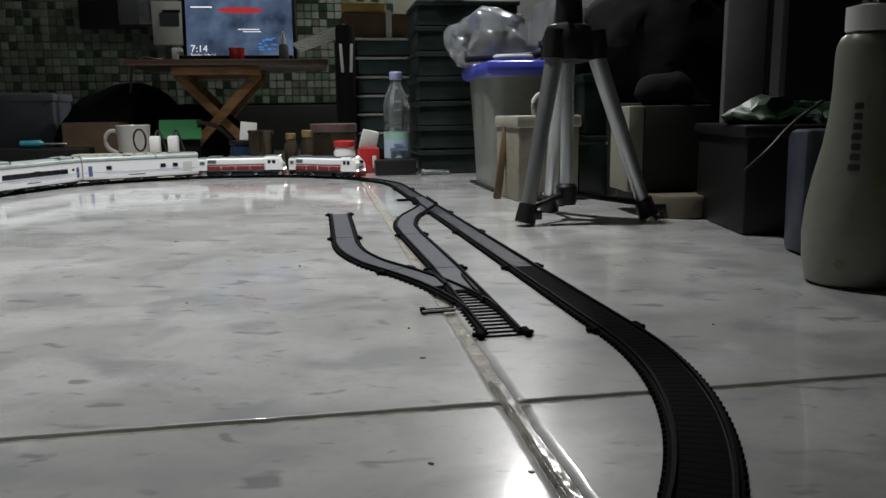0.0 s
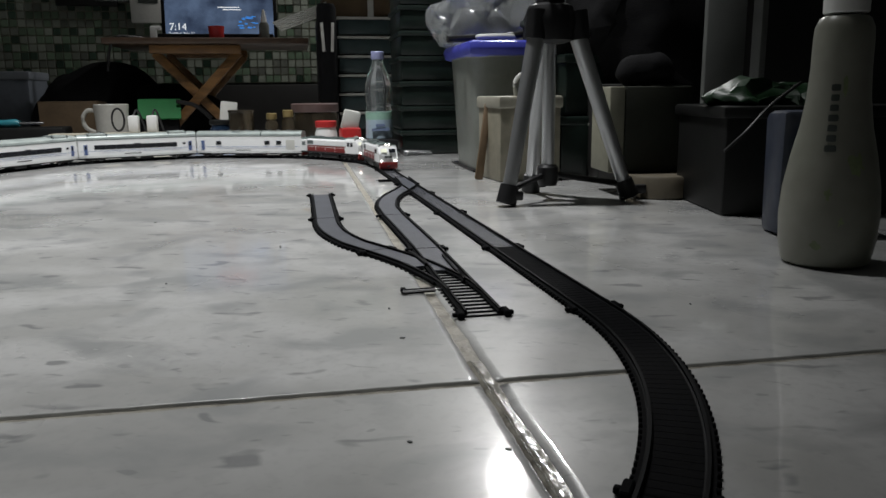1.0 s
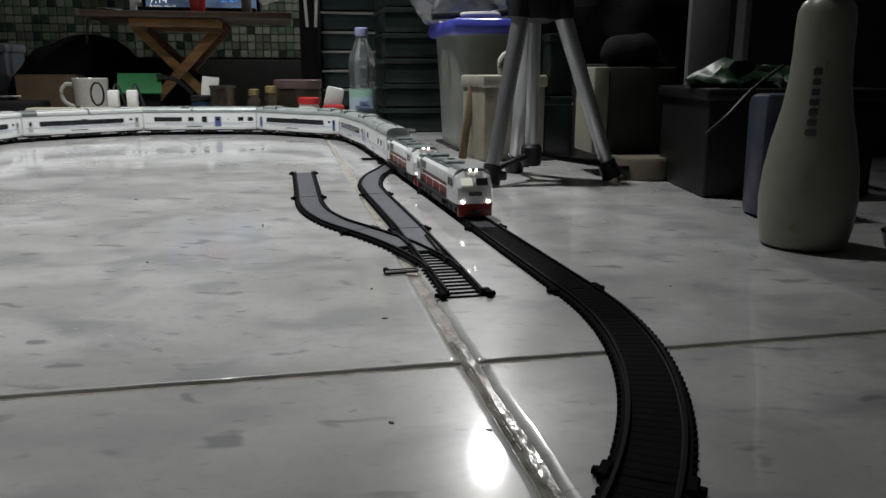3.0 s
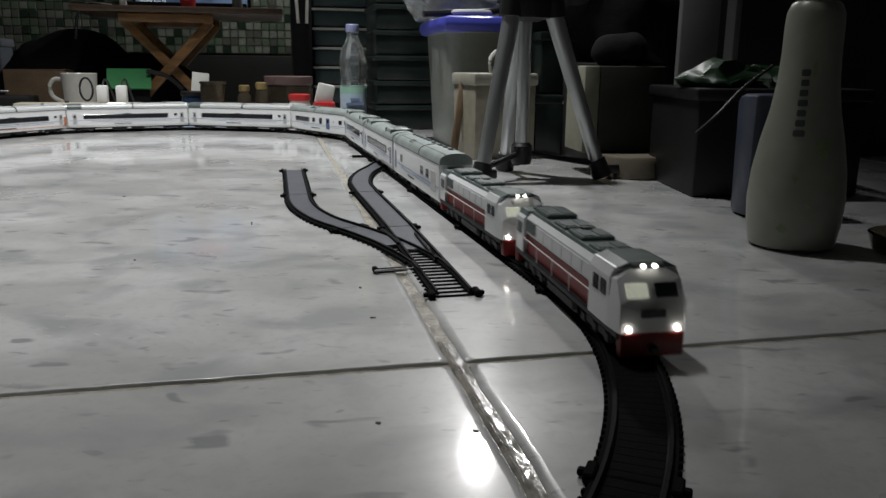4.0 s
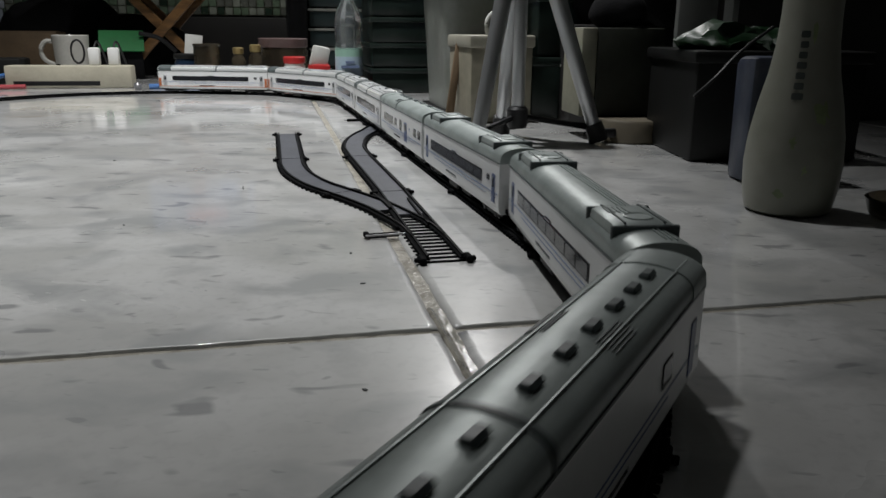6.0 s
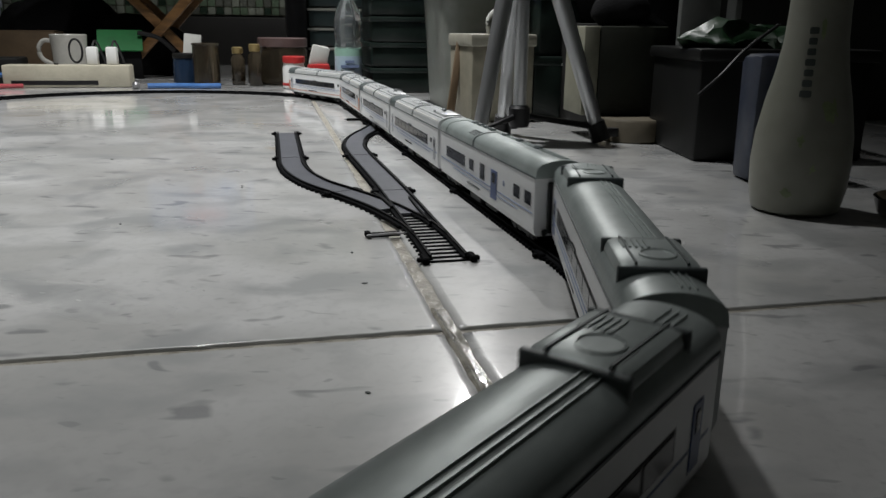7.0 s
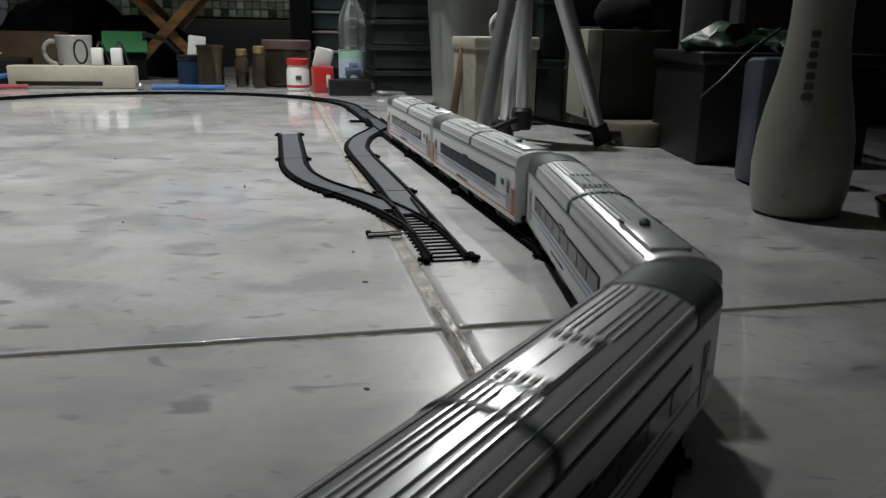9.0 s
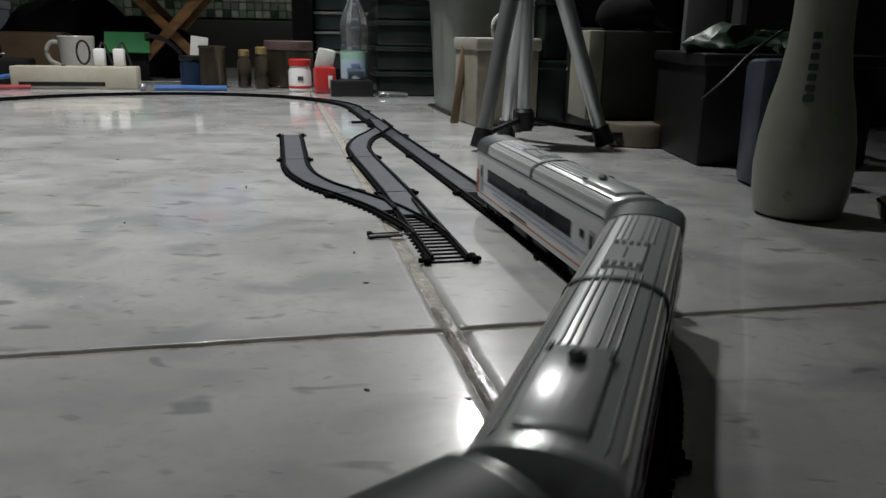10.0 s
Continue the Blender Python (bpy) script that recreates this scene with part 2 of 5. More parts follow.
def tube(points, r, seg=8, bm=None):
    """A round bar along points; r may be a list."""
    out = bmesh.new()
    pts = [Vector(p) for p in points]
    rings = []
    for i, p in enumerate(pts):
        d = (pts[min(i + 1, len(pts) - 1)] - pts[max(i - 1, 0)]).normalized()
        side = d.cross(Vector((0, 0, 1)))
        if side.length < 0.05:
            side = d.cross(Vector((0, 1, 0)))
        side.normalize()
        up = side.cross(d)
        rr = r[i] if isinstance(r, (list, tuple)) else r
        rings.append([out.verts.new(p + (side * math.cos(a) + up * math.sin(a)) * rr) for a in (2 * math.pi * k / seg for k in range(seg))])
    for a, b in zip(rings, rings[1:]):
        for k in range(seg):
            out.faces.new((a[k], b[k], b[(k + 1) % seg], a[(k + 1) % seg]))
    out.faces.new(rings[0])
    out.faces.new(list(reversed(rings[-1])))
    bmesh.ops.recalc_face_normals(out, faces=out.faces[:])
    return join(bm, out)


def smooth_line(points, step=0.01):
    """A curve through points (Catmull-Rom)."""
    p = [Vector(q) for q in points]
    p = [p[0] * 2 - p[1]] + p + [p[-1] * 2 - p[-2]]
    out = []
    for a, b, c, d in zip(p, p[1:], p[2:], p[3:]):
        k = max(2, int((c - b).length / step))
        for i in range(k):
            t = i / k
            out.append(0.5 * (2 * b + (c - a) * t + (2 * a - 5 * b + 4 * c - d) * t * t + (3 * b - a - 3 * c + d) * t ** 3))
    out.append(p[-2])
    return out


def prism(profile, x0, x1, bm=None):
    """A profile of (y, z), drawn out along x."""
    out = bmesh.new()
    a = [out.verts.new((x0, y, z)) for y, z in profile]
    b = [out.verts.new((x1, y, z)) for y, z in profile]
    k = len(profile)
    for i in range(k):
        out.faces.new((a[i], a[(i + 1) % k], b[(i + 1) % k], b[i]))
    out.faces.new(list(reversed(a)))
    out.faces.new(b)
    bmesh.ops.recalc_face_normals(out, faces=out.faces[:])
    return join(bm, out)


def sweep(line, profile, bm=None):
    """A profile of (sideways, height), drawn along a flat line of points with its heading."""
    out = bmesh.new()
    rings = []
    for p, d in line:
        side = Vector((d.y, -d.x))
        rings.append([out.verts.new((p.x + side.x * u, p.y + side.y * u, z)) for u, z in profile])
    k = len(profile)
    for a, b in zip(rings, rings[1:]):
        for i in range(k):
            out.faces.new((a[i], a[(i + 1) % k], b[(i + 1) % k], b[i]))
    out.faces.new(rings[0])
    out.faces.new(list(reversed(rings[-1])))
    bmesh.ops.recalc_face_normals(out, faces=out.faces[:])
    return join(bm, out)


def rumple(bm, amount, scale, seed=0.0):
    """Uneven, worn or crumpled skin."""
    for v in bm.verts:
        q = v.co * scale + Vector((seed, seed * 0.7, -seed))
        v.co += Vector((noise.noise(q), noise.noise(q + Vector((31, 0, 0))), noise.noise(q + Vector((0, 57, 0))))) * amount
    return bm


def lump(sx, sy, sz, amount, scale, seed=0.0, detail=4):
    """A crumpled bag or heap that sits on z = 0."""
    bm = bmesh.new()
    bmesh.ops.create_icosphere(bm, subdivisions=detail, radius=1)
    for v in bm.verts:
        v.co = Vector((v.co.x * sx, v.co.y * sy, (max(v.co.z, -0.72) + 0.72) * sz / 1.72))
    rumple(bm, amount, scale, seed)
    for v in bm.verts:
        v.co.z = max(v.co.z, 0)
    return bm


# ---------------------------------------------------------------- the line of the track
R_NEAR, R_FAR = 0.3871, 0.3871
SLOPE, X_ZERO, Y_NEAR, Y_FAR = 0.0359, 0.1055, 0.1019, 1.1728


def loop_line(step=0.002):
    """The loop as a dense row of points in the train's way, from the near end of the right-hand straight."""
    th = math.atan(SLOPE)
    left = Vector((-math.cos(th), -math.sin(th)))
    a, b = Vector((X_ZERO - SLOPE * Y_NEAR, Y_NEAR)), Vector((X_ZERO - SLOPE * Y_FAR, Y_FAR))
    cn, cf = a + left * R_NEAR, b + left * R_FAR
    u = (cf - cn).normalized()

    def mirror(p, c):
        v = p - c
        return c + 2 * v.dot(u) * u - v

    def arc(c, r, p, q):
        s, e = math.atan2(p.y - c.y, p.x - c.x), math.atan2(q.y - c.y, q.x - c.x)
        while e > s:
            e -= 2 * math.pi
        k = int((s - e) * r / step)
        return [c + r * Vector((math.cos(s + (e - s) * i / k), math.sin(s + (e - s) * i / k))) for i in range(k + 1)]

    def seg(p, q):
        k = int((q - p).length / step)
        return [p.lerp(q, i / k) for i in range(1, k)]

    am, bm_ = mirror(a, cn), mirror(b, cf)
    bend = []                                 # the near curve eases off towards its middle
    for p in arc(cn, R_NEAR, a, am):
        c = abs((p - cn).dot(left)) / R_NEAR
        bend.append(p - u * (0.12 * R_NEAR * (1 - c) ** 2))
    return bend + seg(am, bm_) + arc(cf, R_FAR, bm_, b) + seg(b, a)


LINE = loop_line()
RUN = [0.0]
for _p, _q in zip(LINE, LINE[1:] + LINE[:1]):
    RUN.append(RUN[-1] + (_q - _p).length)
LOOP = RUN[-1]


def on_line(s):
    """The place on the loop, s metres past the near end of the straight."""
    s = s % LOOP
    k = min(int(np.searchsorted(RUN, s, side="right")) - 1, len(LINE) - 1)
    t = (s - RUN[k]) / max(RUN[k + 1] - RUN[k], 1e-9)
    return LINE[k].lerp(LINE[(k + 1) % len(LINE)], t)


def headed(s):
    """Place and heading on the loop."""
    return on_line(s), (on_line(s + 0.004) - on_line(s - 0.004)).normalized()


# ---------------------------------------------------------------- floor and room
JX, JY = 0.0039, 0.0033                     # half widths of the joints
XS = [-2.25, -0.90, 0.0, 0.90, 1.55]
YS = [-2.0, 0.0, 2.05, 4.1]
floor = thing("floor", "polished pale grey stone floor slabs with dirty recessed joints", "floor", kind="structure")
bed = bmesh.new()
for i in range(161):
    for j in range(201):
        bed.verts.new((-2.25 + 3.8 * i / 160, -2.0 + 6.1 * j / 200, -0.0019))
bed.verts.ensure_lookup_table()
for i in range(160):
    for j in range(200):
        a = i * 201 + j
        bed.faces.new([bed.verts[k] for k in (a, a + 201, a + 202, a + 1)])
part("grout_bed", bed, GROUT, floor, "dirty brownish joint filling")
for i in range(len(XS) - 1):
    for j in range(len(YS) - 1):
        x0, x1, y0, y1 = XS[i] + JX, XS[i + 1] - JX, YS[j] + JY, YS[j + 1] - JY
        slab = bmesh.new()
        ring = [(x0, y0), (x1, y0), (x1, y1), (x0, y1)]
        # chipped, softly rounded rim
        outline = []
        for (ax, ay), (bx, by) in zip(ring, ring[1:] + ring[:1]):
            k = int(max(abs(bx - ax), abs(by - ay)) / 0.006)
            for q in range(k):
                t = q / k
                px, py = ax + (bx - ax) * t, ay + (by - ay) * t
                w = noise.noise(Vector((px * 45, py * 45, 3.0))) * 0.0011 + noise.noise(Vector((px * 260, py * 260, 1.0))) * 0.0006
                nx, ny = (by - ay), -(bx - ax)
                ln = math.hypot(nx, ny)
                outline.append((px + nx / ln * w, py + ny / ln * w))
        cx, cy = (x0 + x1) / 2, (y0 + y1) / 2
        rings = []
        for inset, z in ((0.0, -0.005), (0.0, -0.0020), (0.0006, -0.0012), (0.0016, -0.0006), (0.0031, -0.0002), (0.0052, 0.0)):
            row = []
            for px, py in outline:
                row.append(slab.verts.new((px + (inset if px < cx else -inset) * (1 if abs(abs(px - cx) - (x1 - x0) / 2) < 0.003 else 0),
                                           py + (inset if py < cy else -inset) * (0.2 if abs(abs(py - cy) - (y1 - y0) / 2) < 0.003 else 0), z)))
            rings.append(row)
        k = len(outline)
        for a, b in zip(rings, rings[1:]):
            for q in range(k):
                slab.faces.new((a[q], a[(q + 1) % k], b[(q + 1) % k], b[q]))
        slab.faces.new(rings[-1])
        tile = part("tile", slab, STONE, floor, "", False)
        for poly in tile.data.polygons[k:-1]:
            poly.use_smooth = True

# the near joint, filled proud and unevenly: a glazed shoulder, a pitted hollow beside it
fill = bmesh.new()
rows = []
for j in range(335):
    y = -0.70 + 0.0022 * j
    rows.append([])
    for i in range(13):
        u = -1 + i / 6
        z = -0.0017 + 0.0013 * math.exp(-((u + 0.66) / 0.34) ** 2) + 0.0004 * max(u - 0.4, 0)
        rough_part = min(1.0, max(0.05, abs(u + 0.70) * 1.7 - 0.25))
        z += rough_part * (0.0004 * noise.noise(Vector((u * 1.6, y * 150, 4.0))) + 0.0002 * noise.noise(Vector((u * 3.4, y * 420, 9.0))))
        rows[-1].append(fill.verts.new((u * (JX + 0.0006), y, z)))
for a, b in zip(rows, rows[1:]):
    for i in range(12):
        fill.faces.new((a[i], a[i + 1], b[i + 1], b[i]))
joint = part("joint_filling", fill, GLOSS_GROUT, floor, "pale glazed joint filling, pitted and dirty")
joint.data.shade_smooth()

WALLS = [("wall_back", -2.25, 1.55, 3.05, 3.15), ("wall_right", 1.45, 1.55, -2.0, 3.05), ("wall_left", -2.25, -2.15, -2.0, 3.05), ("wall_front", -2.15, 1.45, -2.0, -1.9)]
for nm, x0, x1, y0, y1 in WALLS:
    single(nm, box(x0, x1, y0, y1, 0.0, 2.5), PAINT, "dim grey painted room wall", "wall", kind="structure", smooth=False)
single("ceiling", box(-2.25, 1.55, -2.0, 3.15, 2.5, 2.6), PAINT, "plain dim ceiling above the room", "ceiling", kind="structure", smooth=False)


# ---------------------------------------------------------------- tracks
HALF_SLEEPER, RAIL_AT = 0.0167, 0.0118
PLATE = [(-0.0104, 0.0009), (0.0104, 0.0009), (0.0104, 0.0031), (-0.0104, 0.0031)]
LOW_PLATE = [(-0.0104, 0.0009), (0.0104, 0.0009), (0.0104, 0.00245), (-0.0104, 0.00245)]


def rail_profile(u):
    return [(u - 0.0017, 0.0016), (u + 0.0017, 0.0016), (u + 0.0015, 0.0028), (u + 0.0006, 0.0032), (u + 0.0008, 0.0052), (u - 0.0008, 0.0052), (u - 0.0006, 0.0032), (u - 0.0015, 0.0028)]


def with_heading(points):
    pts = [Vector(p[:2]) for p in points]
    return [(p, (pts[min(i + 1, len(pts) - 1)] - pts[max(i - 1, 0)]).normalized()) for i, p in enumerate(pts)]


SLEEPER = box(-0.0013, 0.0013, -HALF_SLEEPER, HALF_SLEEPER, 0.0, 0.0026, 0.0005, seg=1)
SLEEPER_MESH = bpy.data.meshes.new("sleeper")
SLEEPER.to_mesh(SLEEPER_MESH)
SLEEPER.free()
SLEEPER_MESH.materials.append(RAIL_BLACK)


def sleepers(parent, line, pitch=0.0064, as_parts=True, widen=1.0, low=1.0):
    """Sleepers at even steps along a line, each a part, or joined where far off."""
    run, last, rest = 0.0, None, bmesh.new()
    for p, d in line:
        if last is not None:
            run += (p - last).length
        last = p
        if run >= pitch or (run == 0.0):
            run = 1e-9
            m = Matrix.LocRotScale((p.x, p.y, 0.0), Euler((0, 0, math.atan2(d.y, d.x))), (1, widen, low))
            if as_parts:
                ob = new("sleeper", SLEEPER_MESH)
                ob.parent, ob.matrix_basis = parent, m
            else:
                join(rest, moved(box(-0.0017, 0.0017, -HALF_SLEEPER, HALF_SLEEPER, 0.0, 0.0026), m))
    if as_parts:
        rest.free()
    else:
        tagged(part("sleeper_strip", rest, RAIL_BLACK, parent, smooth=False), kind="stuff")


def joiner(parent, p, d):
    """The pair of lugs that clip two lengths of track together."""
    for u in (-1, 1):
        bm = box(-0.006, 0.006, -0.0022, 0.0022, 0.0, 0.0046, 0.0008, seg=1)
        box(-0.0016, 0.0022, 0.0010 * u, 0.0050 * u, 0.0006, 0.0034, 0.0006, bm, seg=1) if u > 0 else box(-0.0022, 0.0016, -0.0050, -0.0010, 0.0006, 0.0034, 0.0006, bm, seg=1)
        side = Vector((-d.y, d.x)) * (u * (HALF_SLEEPER - 0.0008))
        part("joiner", bm, RAIL_BLACK, parent, "", True, Matrix.Translation((p.x + side.x, p.y + side.y, 0)) @ Matrix.Rotation(math.atan2(d.y, d.x), 4, "Z"))


def lay(parent, points, plate=BED_GREY, as_parts=True, ends=(True, True), rails=(True, True), shape=PLATE, pitch=0.0064, low=1.0):
    """Rails, sleepers and plate along a line of points."""
    line = with_heading(points)
    for on, u in zip(rails, (-RAIL_AT, RAIL_AT)):
        if on:
            part("rail", sweep(line, rail_profile(u)), RAIL_TOP, parent)
    for u in (-0.0140, 0.0140):
        part("side_strip", sweep(line, [(u - 0.0009, 0.0004), (u + 0.0009, 0.0004), (u + 0.0009, 0.0030), (u - 0.0009, 0.0030)]), RAIL_BLACK, parent)
    if plate:
        part("bed_plate", sweep(line, shape), plate, parent, "plastic plate between the rails")
    sleepers(parent, line, pitch, as_parts, low=low)
    if ends[0]:
        joiner(parent, *line[0])
    if ends[1]:
        joiner(parent, *line[-1])


# main loop, in lengths clipped end to end
JOINTS = [-0.012, 0.246, 0.494, 0.752, 1.01, 1.27, 1.49, 1.71, 1.93, 2.15, 2.37, 2.60, 2.86, 3.12, 3.38, 3.60, LOOP - 0.769, LOOP - 0.645, LOOP - 0.453, LOOP - 0.228, LOOP - 0.012]
for s0, s1 in zip(JOINTS, JOINTS[1:]):
    rail_len = thing("track_section", "black plastic model railway track section on the floor", "train track", group="sections of the track loop")
    k = max(4, int((s1 - s0) / 0.0064))
    lay(rail_len, [on_line(s0 + (s1 - s0) * i / k) for i in range(k + 1)], plate=RAIL_BLACK if s0 < 0.7 or s0 > LOOP - 0.40 else BED_GREY, ends=(True, False), shape=LOW_PLATE)


def flat(points, step=0.003):
    return smooth_line([Vector((*p, 0)) for p in points], step)


def turnout():
    t = thing("track_turnout", "black plastic model railway turnout lying unconnected on the floor", "train track", group="loose siding track")
    main = flat([(0.0241, 0.1166), (0.0228, 0.2265), (0.0213, 0.3375)])
    lay(t, main, plate=None, ends=(True, True), pitch=0.0076, low=0.42)
    upper = [p for p in main if p.y > 0.243]
    part("bed_plate", sweep(with_heading(upper), PLATE), BED_GREY, t)
    branch = flat([(0.0234, 0.1693), (0.0191, 0.2109), (0.0042, 0.2682), (-0.0118, 0.3100), (-0.0254, 0.3394)])
    line = with_heading(branch)
    for u in (-RAIL_AT, RAIL_AT):
        part("rail", sweep(line, rail_profile(u)), RAIL_TOP, t)
    part("side_strip", sweep(line[12:], [(-0.0149, 0.0004), (-0.0131, 0.0004), (-0.0131, 0.003), (-0.0149, 0.003)]), RAIL_BLACK, t)
    part("bed_plate", sweep(line[30:], [(u * 0.96, z + 0.0002) for u, z in PLATE]), BED_GREY, t)
    sleepers(t, line[24:], pitch=0.0076, low=0.42)
    joiner(t, *line[-1])
    # check rails, frog and switch lever
    part("check_rail", sweep(with_heading([p + Vector((0.0075, 0, 0)) for p in flat([(0.0226, 0.2057), (0.0219, 0.2578), (0.0222, 0.2997)])]), rail_profile(0)), RAIL_TOP, t)
    part("frog", sweep(with_heading(flat([(0.0093, 0.2630), (0.0064, 0.2944), (0.0024, 0.3206)])), [(-0.002, 0.001), (0.002, 0.001), (0.0012, 0.0053), (-0.0012, 0.0053)]), RAIL_TOP, t)
    lever = part("switch_lever", box(-0.015, 0.008, -0.0024, 0.0024, 0.0, 0.0032, 0.001), RAIL_BLACK, t, "", True, pose(-0.004, 0.1875, 0, 0, 0, 4))
    part("knob", box(-0.0185, -0.0145, -0.0036, 0.0036, 0.0008, 0.0045, 0.001), RAIL_BLACK, lever)
    part("slide_bar", box(-0.018, 0.012, -0.0055, -0.0040, 0.0022, 0.0036, 0.0004), STEEL, lever, "thin bare metal slide bar")
    return t


turnout()
sid = thing("track_section", "grey and black straight siding track on the floor", "train track", group="loose siding track")
lay(sid, flat([(0.0214, 0.3397), (0.0179, 0.4477), (0.0143, 0.5493)]), ends=(False, True))
sid2 = thing("track_section", "grey and black curved siding track beside the loop", "train track", group="loose siding track")
lay(sid2, flat([(0.0143, 0.5514), (0.0157, 0.6302), (0.0301, 0.7118), (0.0576, 0.7887)]), ends=(False, False))
sid3 = thing("track_turnout", "grey plastic turnout joining the siding to the loop", "train track", group="loose siding track")
lay(sid3, flat([(0.0576, 0.7909), (0.0726, 0.8383), (0.0772, 0.8937), (0.0777, 0.9604)]), ends=(False, False))
lv = part("switch_lever", box(-0.016, 0.008, -0.003, 0.003, 0.0, 0.004, 0.001), RAIL_BLACK, sid3, "", True, pose(0.050, 0.930, 0))
part("slide_bar", box(-0.020, 0.010, 0.004, 0.0055, 0.001, 0.0026, 0.0004), STEEL, lv)
cur = thing("track_section", "black plastic curved siding track on the floor", "train track", group="loose siding track")
lay(cur, flat([(-0.0264, 0.3415), (-0.0462, 0.3858), (-0.0604, 0.4421), (-0.0659, 0.4954), (-0.0664, 0.5415)]), ends=(False, True))
stub = thing("track_section", "short straight dead end track on the floor", "train track", group="loose siding track")
lay(stub, flat([(-0.0664, 0.5437), (-0.0664, 0.6516), (-0.0666, 0.7629)]), ends=(False, True))


# ---------------------------------------------------------------- the train
W = 0.0168                                   # half width of a coach
WHEEL = bpy.data.meshes.new("wheel")
_w = moved(lathe([(0.0012, -0.0012), (0.0056, -0.0012), (0.0062, -0.0005), (0.0056, 0.0), (0.0056, 0.0014), (0.0012, 0.0016)], 16), Matrix.Rotation(math.pi / 2, 4, "X"))
_w.to_mesh(WHEEL)
_w.free()
WHEEL.materials.append(STEEL)


def bogie(parent, x, axles, black=BLACK):
    bm = box(x - 0.021, x + 0.021, -0.0128, -0.0108, 0.0075, 0.0125, 0.0008, seg=1)
    box(x - 0.021, x + 0.021, 0.0108, 0.0128, 0.0075, 0.0125, 0.0008, bm, seg=1)
    box(x - 0.006, x + 0.006, -0.011, 0.011, 0.008, 0.013, 0.0005, bm, seg=1)
    for ax in axles:
        for u in (-1, 1):
            box(x + ax - 0.0028, x + ax + 0.0028, u * 0.0118 - 0.0018, u * 0.0118 + 0.0018, 0.0070, 0.0118, 0.0006, bm, seg=1)
    frame_ob = part("bogie", bm, black, parent, "black bogie with spoked axle boxes")
    for ax in axles:
        for u in (-1, 1):
            w = new("wheel", WHEEL)
            w.parent = frame_ob
            w.matrix_basis = pose(x + ax, u * 0.0098, 0.0108, 0, 0, 0 if u > 0 else 180)
    return frame_ob


def roof_profile(over=0.0):
    pts = []
    for k in range(17):
        a = math.pi * (k / 16)
        y = math.cos(a) * (W - 0.0001 + over)
        z = 0.0436 + (abs(math.sin(a)) ** 0.72) * (0.0074 + over)
        pts.append((y, z))
    return [(W - 0.0001 + over, 0.0419)] + pts + [(-(W - 0.0001 + over), 0.0419)]


def roof_z(y):
    c = min(1.0, abs(y) / W)
    return 0.0436 + (math.sqrt(1 - c * c) ** 0.72) * 0.0074


def side_panel(parent, name, x0, x1, z0, z1, mat, u, proud=0.0004, label=""):
    """A plate let into the side of a coach; u: -1 or 1, the side."""
    y0, y1 = sorted((u * (W - 0.001), u * (W + proud)))
    return part(name, box(x0, x1, y0, y1, z0, z1, 0.0003, seg=1), mat, parent, label, False)


